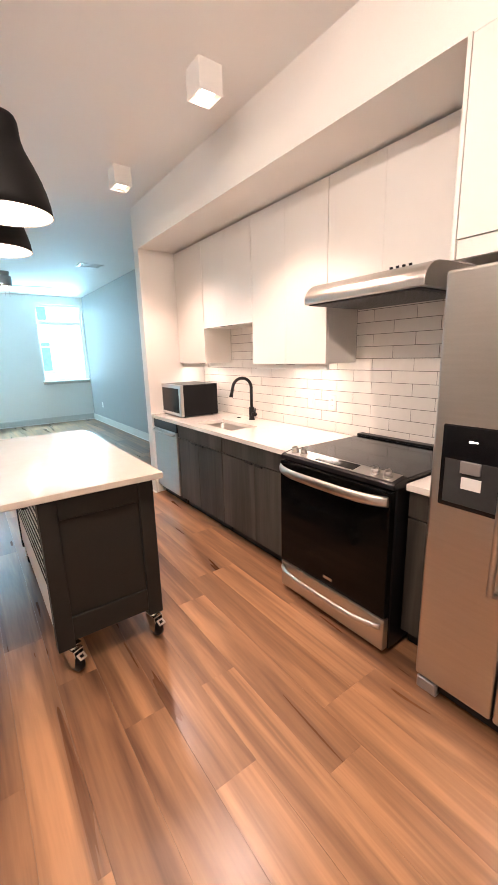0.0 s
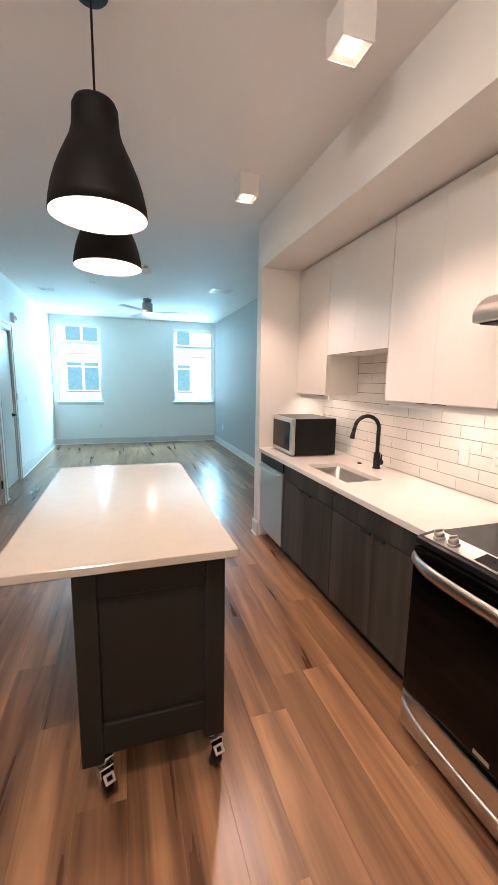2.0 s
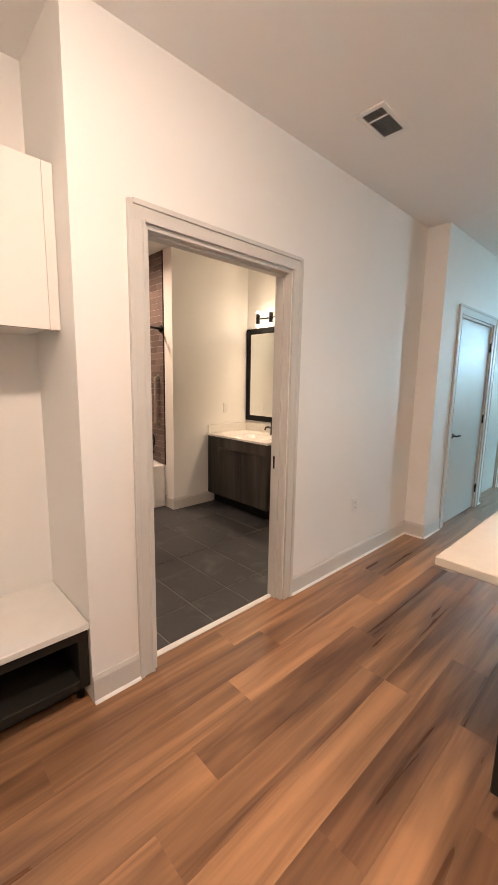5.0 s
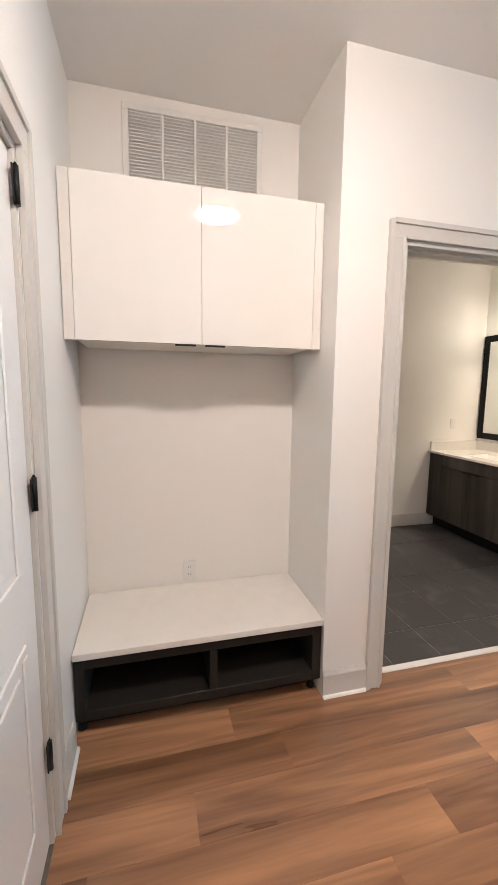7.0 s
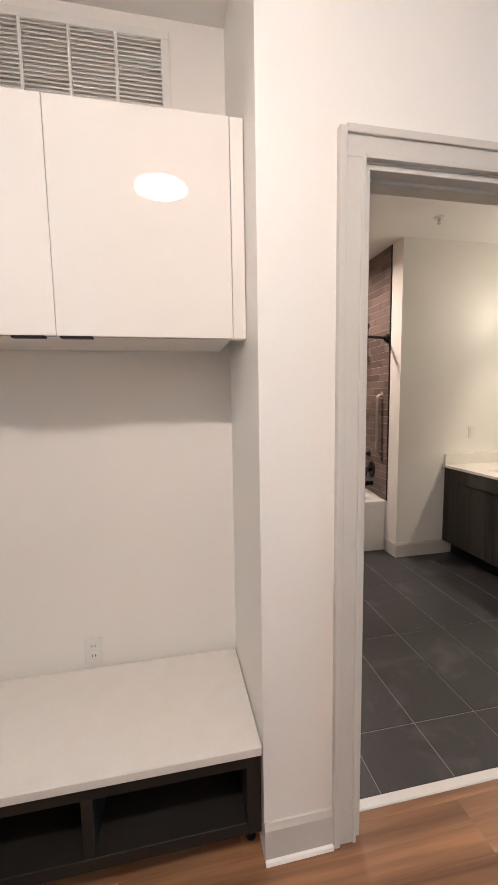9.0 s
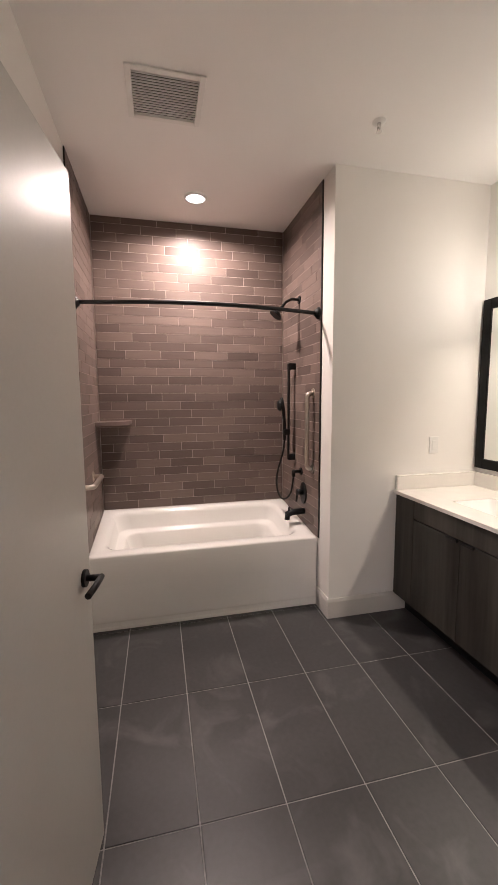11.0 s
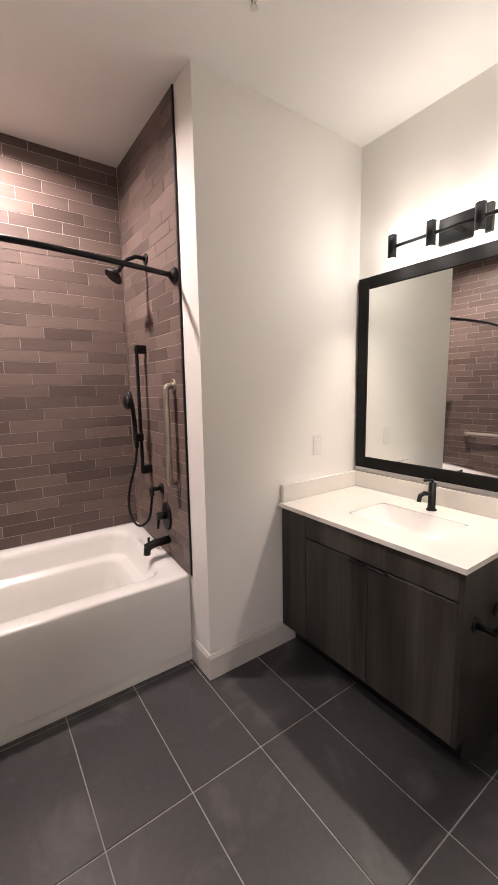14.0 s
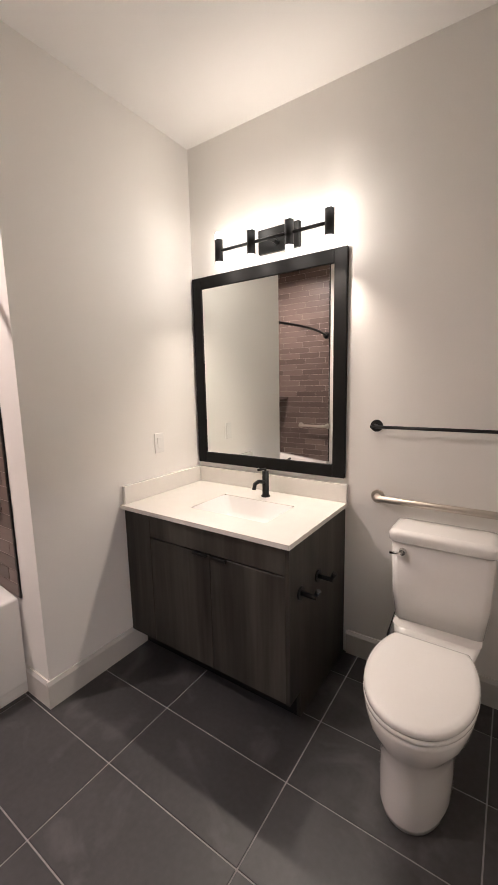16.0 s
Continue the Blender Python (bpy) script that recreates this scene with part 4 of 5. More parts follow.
def caster(cx, cy, turn):
    """Chrome swivel caster under a corner post, turned about its stem."""
    top = bz0

    def put(name, bm, material, parent, label=""):
        bmesh.ops.rotate(bm, cent=(cx, cy, 0), matrix=Matrix.Rotation(radians(turn), 3, "Z"), verts=bm.verts)
        return part(name, bm, material, parent, label)

    c = put("caster", lathe(bmesh.new(), (cx, cy, top - 0.030), [(0.0, 0.0), (0.026, 0.0), (0.030, 0.008), (0.030, 0.018), (0.016, 0.026)], 24), CHROME, isl, "chrome swivel caster")
    put("plate", one(cx - 0.034, cx + 0.034, cy - 0.034, cy + 0.034, top - 0.0055, top - 0.0005, 0.002), CHROME, c)
    for s in (-1, 1):
        put("fork", prism(bmesh.new(), [(cy - 0.048, top - 0.020), (cy + 0.028, top - 0.020), (cy + 0.022, top - 0.042), (cy - 0.010, 0.034), (cy - 0.040, 0.030), (cy - 0.056, top - 0.050)], 0, cx + s * 0.025 - 0.0025, cx + s * 0.025 + 0.0025, 0.001), CHROME, c)
    put("crown", one(cx - 0.0265, cx + 0.0265, cy - 0.049, cy + 0.027, top - 0.0275, top - 0.0205, 0.002), CHROME, c)
    put("wheel", lathe(bmesh.new(), (cx, cy - 0.026, 0.046), [(0.0, -0.018), (0.038, -0.018), (0.046, -0.011), (0.046, 0.011), (0.038, 0.018), (0.0, 0.018)], 28, 0), BLACKPLASTIC, c, "dark rubber wheel")
    # brake pedal: a sloping chrome frame in front of the wheel
    bm = bmesh.new()
    for b in ((cx - 0.019, cx - 0.010, -0.034, 0.0), (cx + 0.010, cx + 0.019, -0.034, 0.0), (cx - 0.010, cx + 0.010, -0.034, -0.025), (cx - 0.010, cx + 0.010, -0.009, 0.0)):
        box(bm, b[0], b[1], b[2], b[3], -0.004, 0.004, 0.002)
    bmesh.ops.rotate(bm, cent=(cx, 0, 0), matrix=Matrix.Rotation(radians(30), 3, "X"), verts=bm.verts)
    bmesh.ops.translate(bm, vec=(0, cy - 0.056, top - 0.038), verts=bm.verts)
    put("brake", bm, NICKEL, c, "chrome brake pedal")


for cx, cy, turn in ((bx0 + 0.062, by0 + 0.05, 24), (bx1 - 0.042, by0 + 0.05, 14), (bx0 + 0.062, by1 - 0.05, -30), (bx1 - 0.042, by1 - 0.05, 8)):
    caster(cx, cy, turn)

# ---- pendants ----
def pendant(x, y, zr):
    p = thing("pendant_lamp", (x, y, H), "matt black bell-shaped pendant lamp with a white lining, lit", "pendant lamp", "pendants over the island")
    part("canopy", lathe(bmesh.new(), (x, y, H), [(0.0, -0.024), (0.055, -0.022), (0.062, -0.014), (0.062, -0.0005)]), SHADE, p)
    part("cord", rod(bmesh.new(), (x, y, zr + 0.405), (x, y, H - 0.026), 0.0045, seg=8), SHADE, p)
    outer = [(0.0, 0.412), (0.050, 0.409), (0.074, 0.398), (0.083, 0.378), (0.085, 0.335), (0.088, 0.305), (0.097, 0.272), (0.112, 0.24), (0.132, 0.198), (0.153, 0.148), (0.169, 0.098), (0.180, 0.048), (0.186, 0.0)]
    inner = [(r - 0.004, h) if h else (r - 0.003, h) for r, h in reversed(outer[3:])]
    s = part("shade", lathe(bmesh.new(), (x, y, zr), outer + inner[:1], 64), SHADE, p)
    lin = [(0.1835, 0.001), (0.176, 0.048), (0.165, 0.098), (0.149, 0.148), (0.128, 0.198), (0.108, 0.24), (0.093, 0.272), (0.084, 0.305), (0.080, 0.37), (0.0, 0.374)]
    part("lining", lathe(bmesh.new(), (x, y, zr), lin, 64), SHADEIN, s, "glossy white lining")
    bm = lathe(bmesh.new(), (x, y, zr + 0.075), [(0.0, 0.0), (0.018, 0.003), (0.030, 0.012), (0.034, 0.028), (0.028, 0.05), (0.018, 0.075), (0.014, 0.09)], 24)
    part("bulb", bm, BULB, p, "lit frosted bulb").visible_shadow = False
    part("socket", rod(bmesh.new(), (x, y, zr + 0.165), (x, y, zr + 0.37), 0.018), PLASTIC, p)
    return p


pendant(0.450, 2.318, 2.130)
pendant(0.458, 3.06, 2.134)


def cube_light(x, y):
    a, z0 = 0.067, 2.762
    c = thing("ceiling_cube_light", (x, y, H), "white cube surface-mounted downlight, lit", "ceiling light", "cube downlights")
    bm = bmesh.new()
    for b in ((x - a, x - a + 0.006, y - a, y + a), (x + a - 0.006, x + a, y - a, y + a), (x - a + 0.006, x + a - 0.006, y - a, y - a + 0.006), (x - a + 0.006, x + a - 0.006, y + a - 0.006, y + a)):
        box(bm, *b, z0, H - 0.0005, 0.0)
    part("housing", bm, PLASTIC, c)
    bm = bmesh.new()
    lo = [bm.verts.new((x + s * (a - 0.006), y + t * (a - 0.006), z0 + 0.003)) for s, t in ((-1, -1), (1, -1), (1, 1), (-1, 1))]
    hi = [bm.verts.new((x + s * 0.036, y + t * 0.036, z0 + 0.016)) for s, t in ((-1, -1), (1, -1), (1, 1), (-1, 1))]
    for k in range(4):
        bm.faces.new((lo[k], hi[k], hi[(k + 1) % 4], lo[(k + 1) % 4]))
    part("reflector", bm, SHADEIN, c)
    part("lens", one(x - 0.037, x + 0.037, y - 0.037, y + 0.037, z0 + 0.014, z0 + 0.022, 0.001), PANEL, c, "lit square lens")


cube_light(1.387, 2.089)
cube_light(1.38, 3.39)
fl = thing("flush_ceiling_light", (0.2, 0.83, H), "round white flush ceiling light, lit", "ceiling light")
part("ring", lathe(bmesh.new(), (0.2, 0.83, H), [(0.172, -0.0005), (0.178, -0.02), (0.172, -0.038), (0.160, -0.040), (0.160, -0.030)], 56), PLASTIC, fl)
part("diffuser", lathe(bmesh.new(), (0.2, 0.83, H), [(0.0, -0.036), (0.16, -0.034), (0.16, -0.020)], 56), DISC, fl, "lit opal diffuser").visible_shadow = False

# ---- bench niche ----
BX = -1.083
be = thing("mudroom_bench", (-1.3, 0.515, 0), "built-in bench with dark open cubbies and a white quartz seat", "bench")
part("seat", one(-1.596, BX, -0.047, 1.083, 0.377, 0.409, 0.003), QUARTZ, be, "white quartz seat")
z0, z1 = 0.085, 0.376
part("side_panel", one(-1.59, -1.100, -0.045, -0.005, z0, z1, 0.002), ISLE, be)
part("side_panel", one(-1.59, -1.100, 1.034, 1.081, z0, z1, 0.002), ISLE, be)
part("divider", one(-1.59, -1.102, 0.53, 0.565, z0 + 0.045, z1 - 0.052, 0.002), ISLE, be)
part("top_rail", one(-1.120, -1.100, -0.005, 1.034, z1 - 0.05, z1 - 0.001, 0.002), ISLE, be)
part("bottom_shelf", one(-1.59, -1.100, -0.005, 1.034, z0, z0 + 0.045, 0.002), ISLE, be)
part("back_panel", one(-1.595, -1.588, -0.04, 1.076, z0, z1 - 0.002, 0.0), ISLE, be)
part("toe_kick", one(-1.56, -1.19, -0.04, 1.076, 0.0, z0 - 0.001, 0.001), ISLE, be)
for fy in (-0.03, 1.056):
    part("foot", rod(bmesh.new(), (-1.165, fy, 0.0), (-1.165, fy, z0), 0.018), BLACKPLASTIC, be)
uc = thing("wall_cabinet", (-1.4, 0.515, 1.70), "white gloss double-door cabinet built into the niche over the bench", "cabinet")
part("body", one(-1.596, -1.283, -0.005, 1.041, 1.702, 2.353, 0.001), CABSIDE, uc)
part("filler", one(-1.283, -1.242, -0.047, -0.006, 1.70, 2.355, 0.001), CABSIDE, uc)
part("filler", one(-1.283, -1.242, 1.042, 1.083, 1.70, 2.355, 0.001), CABSIDE, uc)
for y0, y1, u0, u1 in ((-0.004, 0.5163, 0.40, 0.49), (0.5177, 1.040, 0.53, 0.62)):
    d = part("door", one(-1.261, -1.240, y0, y1, 1.70, 2.355, 0.0015), GLOSS, uc)
    part("handle", one(-1.246, -1.224, u0, u1, 1.691, 1.6985, 0.001), BLACK, d, "slim black edge pull")
gr = thing("return_air_grille", (-1.59, 0.515, 2.6), "white louvred return air grille high on the niche wall", "vent")
gy0, gy1, gz0, gz1 = 0.185, 0.880, 2.36, 2.85
bm = bmesh.new()
for b in ((gy0, gy1, gz1 - 0.03, gz1), (gy0, gy1, gz0, gz0 + 0.03), (gy0, gy0 + 0.03, gz0 + 0.03, gz1 - 0.03), (gy1 - 0.03, gy1, gz0 + 0.03, gz1 - 0.03)) + tuple((gy0 + 0.03 + k * 0.15875 - 0.006, gy0 + 0.03 + k * 0.15875 + 0.006, gz0 + 0.03, gz1 - 0.03) for k in (1, 2, 3)):
    box(bm, -1.600, -1.586, b[0], b[1], b[2], b[3], 0.002)
part("frame", bm, PLASTIC, gr)
# white sheet added behind the louvres so their shaded gaps look less black
part("backing", one(-1.5999, -1.5992, gy0 + 0.02, gy1 - 0.02, gz0 + 0.02, gz1 - 0.02, 0), PLASTIC, gr, "white plate added to lighten the gaps between louvres")
for i in range(28):
    z = gz0 + 0.035 + i * 0.0152
    bm = prism(bmesh.new(), [(-1.5985, z + 0.0120), (-1.5975, z + 0.0130), (-1.588, z + 0.0025), (-1.589, z)], 1, gy0 + 0.031, gy1 - 0.031)
    part("louvre", bm, PLASTIC, gr)

# ---- bathroom: vanity ----
VX0, VX1, VY, VW = -3.205, -2.176, 3.350, 4.008
va = thing("bathroom_vanity", (-2.7, 3.7, 0), "dark grey-brown wood-grain vanity cabinet with two doors", "vanity")
bx0, bx1, vf = VX0 + 0.006, VX1 - 0.012, VY + 0.022
part("body", one(bx0, bx1 - 0.02, vf + 0.021, VW - 0.003, 0.13, 0.752, 0.001), DARKWOOD, va)
sidep = [(vf + 0.0, 0.13), (vf + 0.0, 0.844), (VW - 0.003, 0.844), (VW - 0.003, 0.0), (vf + 0.10, 0.0), (vf + 0.10, 0.13)]
part("side_panel", prism(bmesh.new(), sidep, 0, bx1 - 0.019, bx1), DARKWOOD, va)
part("toe_kick", one(bx0, bx1 - 0.02, vf + 0.10, vf + 0.12, 0.0, 0.129, 0.001), BLACKPLASTIC, va, "black recessed toe kick")
part("filler", one(bx0, bx0 + 0.19, vf, vf + 0.02, 0.132, 0.843, 0.001), DARKWOOD, va)
part("drawer_front", one(bx0 + 0.193, bx1 - 0.0195, vf, vf + 0.02, 0.722, 0.843, 0.0015), DARKWOOD, va)
xm = (bx0 + 0.193 + bx1 - 0.0195) / 2
for a, b, u0, u1 in ((bx0 + 0.193, xm - 0.0015, xm - 0.10, xm - 0.015), (xm + 0.0015, bx1 - 0.0195, xm + 0.015, xm + 0.10)):
    d = part("door", one(a, b, vf, vf + 0.02, 0.132, 0.714, 0.0015), DARKWOOD, va)
    part("handle", one(u0, u1, vf - 0.013, vf - 0.0005, 0.703, 0.7175, 0.001), BLACK, d, "slim black edge pull")
# top with a shallow integral basin
vt = thing("vanity_countertop", (-2.7, 3.7, 0.83), "white quartz vanity top with rectangular sink and backsplash", "countertop")
ox0, ox1, oy0, oy1 = -2.845, -2.385, 3.515, 3.805
bm = bmesh.new()
for b in ((VX0, ox0, VY, VW), (ox1, VX1, VY, VW), (ox0, ox1, VY, oy0), (ox0, ox1, oy1, VW)):
    box(bm, b[0], b[1], b[2], b[3], 0.846, 0.868)
bmesh.ops.remove_doubles(bm, verts=bm.verts, dist=1e-5)
part("slab", bm, QUARTZ, vt)
t = bmesh.new()
bmesh.ops.create_cube(t, size=1.0)
for v in t.verts:
    k = 0.72 if v.co.z < 0 else 1.0
    v.co = Vector(((ox0 + ox1) / 2 + v.co.x * k * (ox1 - ox0), (oy0 + oy1) / 2 + v.co.y * k * (oy1 - oy0), 0.812 + v.co.z * 0.106))
bmesh.ops.delete(t, geom=[f for f in t.faces if f.calc_center_median().z > 0.855], context="FACES_ONLY")
bmesh.ops.bevel(t, geom=[e for e in t.edges if len(e.link_faces) == 2], offset=0.03, segments=5, affect="EDGES", profile=0.5)
for f in t.faces:
    f.smooth = True
bm = bmesh.new()
join(bm, t)
bs = part("basin", bm, PORCELAIN, vt, "white rectangular basin")
part("drain", lathe(bmesh.new(), (-2.615, 3.67, 0.7595), [(0.0, 0.003), (0.02, 0.003), (0.028, 0.0)]), BLACK, vt)
part("backsplash", one(VX0 + 0.0205, VX1, VW - 0.022, VW, 0.8685, 0.968, 0.002), QUARTZ, vt)
part("side_splash", one(VX0 - 0.003, VX0 + 0.020, VY + 0.02, VW, 0.8685, 0.968, 0.002), QUARTZ, vt)
# tap
tp = thing("vanity_faucet", (-2.612, 3.885, 0.868), "matt black single-hole vanity faucet", "faucet")
part("body", lathe(bmesh.new(), (-2.612, 3.885, 0.868), [(0.026, 0.0), (0.026, 0.006), (0.019, 0.010), (0.0185, 0.145), (0.0, 0.147)], 28), BLACK, tp)
part("spout", tube(bmesh.new(), [(-2.612, 3.875, 0.953), (-2.612, 3.81, 0.970), (-2.612, 3.775, 0.963), (-2.612, 3.765, 0.933)], 0.011), BLACK, tp)
part("handle", tube(bmesh.new(), [(-2.612, 3.885, 1.014), (-2.612, 3.885, 1.026), (-2.612, 3.81, 1.036)], 0.007, 10), BLACK, tp)

# mirror
mi = thing("mirror", (-2.7, 4.0, 1.0), "rectangular wall mirror in a wide black frame", "mirror")
mx0, mx1, mz0, mz1, w = -3.193, -2.191, 0.999, 2.150, 0.068
for b in ((mx0, mx0 + w, mz0, mz1), (mx1 - w, mx1, mz0, mz1), (mx0 + w, mx1 - w, mz0, mz0 + w), (mx0 + w, mx1 - w, mz1 - w, mz1)):
    part("frame", one(b[0], b[1], 3.986, 4.009, b[2], b[3], 0.003), SHADE, mi)
part("glass", one(mx0 + w - 0.005, mx1 - w + 0.005, 3.995, 4.000, mz0 + w - 0.005, mz1 - w + 0.005, 0), MIRROR, mi, "clear mirror glass")

# bar light over the mirror
lb = thing("vanity_light", (-2.58, 4.0, 2.25), "black four-lamp bar light over the mirror, lit", "wall light")
part("backplate", one(-2.70, -2.45, 3.985, 4.009, 2.20, 2.325, 0.003), BLACK, lb)
part("arm", rod(bmesh.new(), (-2.578, 3.90, 2.24), (-2.578, 3.988, 2.24), 0.011), BLACK, lb)
part("bar", rod(bmesh.new(), (-2.906, 3.90, 2.24), (-2.249, 3.90, 2.24), 0.0085), BLACK, lb)
for px in (-2.906, -2.69, -2.462, -2.249):
    tb = part("lamp_tube", rod(bmesh.new(), (px, 3.90, 2.180), (px, 3.90, 2.300), 0.0225, seg=24), BLACK, lb)
    for s in (-1, 1):
        b = lathe(bmesh.new(), (px, 3.90, 2.24), [(0.020, s * 0.0605), (0.020, s * 0.080), (0.015, s * 0.094), (0.0, s * 0.099)], 20)
        part("bulb", b, BULB, tb, "lit bulb end").visible_shadow = False

# switch plates and outlets
def plate(name, p, n, label, category, rocker=True):
    p, n = Vector(p), Vector(n)
    t_ = thing(name, p, label, category)
    s = Vector((abs(n.y), abs(n.x), 0))

    def bx(u, z0, z1, d0, d1, bev):
        c0, c1 = p - s * u + n * d0, p + s * u + n * d1
        return one(min(c0.x, c1.x), max(c0.x, c1.x), min(c0.y, c1.y), max(c0.y, c1.y), p.z + z0, p.z + z1, bev)

    part("plate", bx(0.036, -0.058, 0.058, 0.0, 0.006, 0.002), PLASTIC, t_)
    if rocker:
        part("rocker", bx(0.016, -0.033, 0.033, 0.006, 0.0095, 0.001), PLASTIC, t_)
    else:
        for z in (-0.021, 0.021):
            r = part("socket", bx(0.016, z - 0.014, z + 0.014, 0.006, 0.0085, 0.001), PLASTIC, t_)
            bm = bmesh.new()
            for u in (-0.006, 0.006):
                q = p + s * u + n * 0.0086
                box(bm, q.x - 0.0012 - abs(n.x) * 0.0006, q.x + 0.0012, q.y - 0.0012, q.y + 0.0012, p.z + z - 0.004, p.z + z + 0.006)
            part("slot", bm, SLOT, r)
    return t_


plate("light_switch", (-3.2098, 3.655, 1.166), (1, 0, 0), "white rocker switch on the wall beside the vanity", "switch")
plate("outlet", (-1.5998, 0.49, 0.485), (1, 0, 0), "white outlet on the niche wall above the bench", "outlet", False)
plate("outlet", (XL + 0.0002, 3.28, 0.50), (1, 0, 0), "white outlet low on the long wall", "outlet", False)
plate("outlet", (2.7198, 9.45, 0.42), (-1, 0, 0), "white outlet low on the living room wall", "outlet", False)
plate("outlet", (-0.01, 10.3098, 0.42), (0, -1, 0), "white outlet below the windows", "outlet", False)
plate("light_switch", (-0.9998, 7.78, 1.18), (1, 0, 0), "white rocker switch beside the closet door", "switch")
plate("thermostat", (-0.9998, 7.24, 1.22), (1, 0, 0), "small white thermostat on the wall", "thermostat")
plate("outlet", (2.4095, 2.10, 1.10), (-1, 0, 0), "white outlet on the tiled backsplash", "outlet", False)
plate("outlet", (2.4095, 2.32, 1.10), (-1, 0, 0), "white double switch on the tiled backsplash", "outlet")

# ---- toilet ----
to = thing("toilet", (-1.705, 3.6, 0), "white two-piece toilet with a closed lid", "toilet")
TX = -1.697
def oval(cx, cy, hw, front, back, z, n=40):
    """Egg-shaped ring: half width, reach to the front (low y) and the back."""
    out = []
    for k in range(n):
        a = 2 * math.pi * k / n
        c, s = math.cos(a), math.sin(a)
        yy = s * (back if s > 0 else front)
        ww = hw * (abs(c) ** 0.9) * (1 if c >= 0 else -1)
        out.append((cx + ww, cy + yy, z))
    return out


def loft(rings, cap0=True, cap1=True):
    bm = bmesh.new()
    vs = [[bm.verts.new(p) for p in r] for r in rings]
    for a, b in zip(vs, vs[1:]):
        n = len(a)
        for k in range(n):
            f = bm.faces.new((a[k], a[(k + 1) % n], b[(k + 1) % n], b[k]))
            f.smooth = True
    if cap0:
        bm.faces.new(vs[0][::-1])
    if cap1:
        bm.faces.new(vs[-1])
    bmesh.ops.recalc_face_normals(bm, faces=bm.faces)
    return bm


rings = []
for z, hw, fr_, bk, cy in ((0.0, 0.122, 0.226, 0.20, 3.475), (0.02, 0.125, 0.229, 0.20, 3.475), (0.10, 0.125, 0.226, 0.22, 3.475), (0.20, 0.127, 0.225, 0.24, 3.475), (0.255, 0.133, 0.230, 0.25, 3.47), (0.285, 0.150, 0.243, 0.25, 3.47), (0.33, 0.177, 0.268, 0.25, 3.47), (0.385, 0.186, 0.284, 0.25, 3.47), (0.402, 0.184, 0.282, 0.248, 3.47)):
    rings.append(oval(TX, cy, hw, fr_, bk, z))
part("bowl", loft(rings), PORCELAIN, to)
def lid_ring(hw, front, z, back=3.668):
    """Lid outline: an egg cut off straight at the back."""
    return [(x, min(y, back), zz) for x, y, zz in oval(TX, 3.465, hw, front, 0.285, z)]


part("seat", loft([lid_ring(0.190, 0.280, z) if i in (1, 2) else lid_ring(0.185, 0.275, z, 3.664) for i, z in enumerate((0.403, 0.407, 0.418, 0.421))]), PORCELAIN, to, "white plastic seat")
part("lid", loft([lid_ring(0.189 - d, 0.279 - d, z, 3.668 - d) for z, d in ((0.4225, 0.003), (0.427, 0.0), (0.440, 0.001), (0.446, 0.007), (0.449, 0.022), (0.4505, 0.07))]), PORCELAIN, to, "closed white lid")
def rrect(cx, cy, hx, hy, r, z, n=6):
    out = []
    for sx, sy, a0 in ((1, 1, 0), (-1, 1, 90), (-1, -1, 180), (1, -1, 270)):
        for i in range(n + 1):
            a = radians(a0 + 90 * i / n)
            out.append((cx + sx * (hx - r) + r * math.cos(a), cy + sy * (hy - r) + r * math.sin(a), z))
    return out
part("pedestal_back", loft([rrect(TX, 3.80, 0.115, 0.16, 0.04, 0.0), rrect(TX, 3.80, 0.11, 0.16, 0.04, 0.28), rrect(TX, 3.83, 0.15, 0.14, 0.04, 0.36), rrect(TX, 3.86, 0.175, 0.115, 0.04, 0.42)]), PORCELAIN, to)
tk = part("tank", loft([rrect(TX, 3.895, 0.180, 0.088, 0.035, 0.421), rrect(TX, 3.893, 0.195, 0.096, 0.035, 0.55), rrect(TX, 3.891, 0.202, 0.100, 0.035, 0.792)]), PORCELAIN, to)
part("tank_lid", loft([rrect(TX, 3.888, 0.204, 0.104, 0.035, 0.793), rrect(TX, 3.888, 0.212, 0.110, 0.035, 0.801), rrect(TX, 3.888, 0.212, 0.110, 0.035, 0.829), rrect(TX, 3.888, 0.206, 0.104, 0.035, 0.841), rrect(TX, 3.888, 0.18, 0.08, 0.03, 0.846)]), PORCELAIN, to)
fh = part("flush_lever", rod(bmesh.new(), (-1.845, 3.793, 0.752), (-1.845, 3.775, 0.752), 0.017, 0.013), CHROME, to, "chrome flush lever")
part("lever", tube(bmesh.new(), [(-1.845, 3.772, 0.752), (-1.86, 3.765, 0.751), (-1.895, 3.768, 0.746)], 0.006, 10), CHROME, fh)
sup = [(-1.93, 4.005, 0.16), (-1.93, 3.94, 0.16), (-1.925, 3.91, 0.25), (-1.88, 3.90, 0.42)]
part("supply_hose", tube(bmesh.new(), sup, 0.007, 10), CHROME, to)

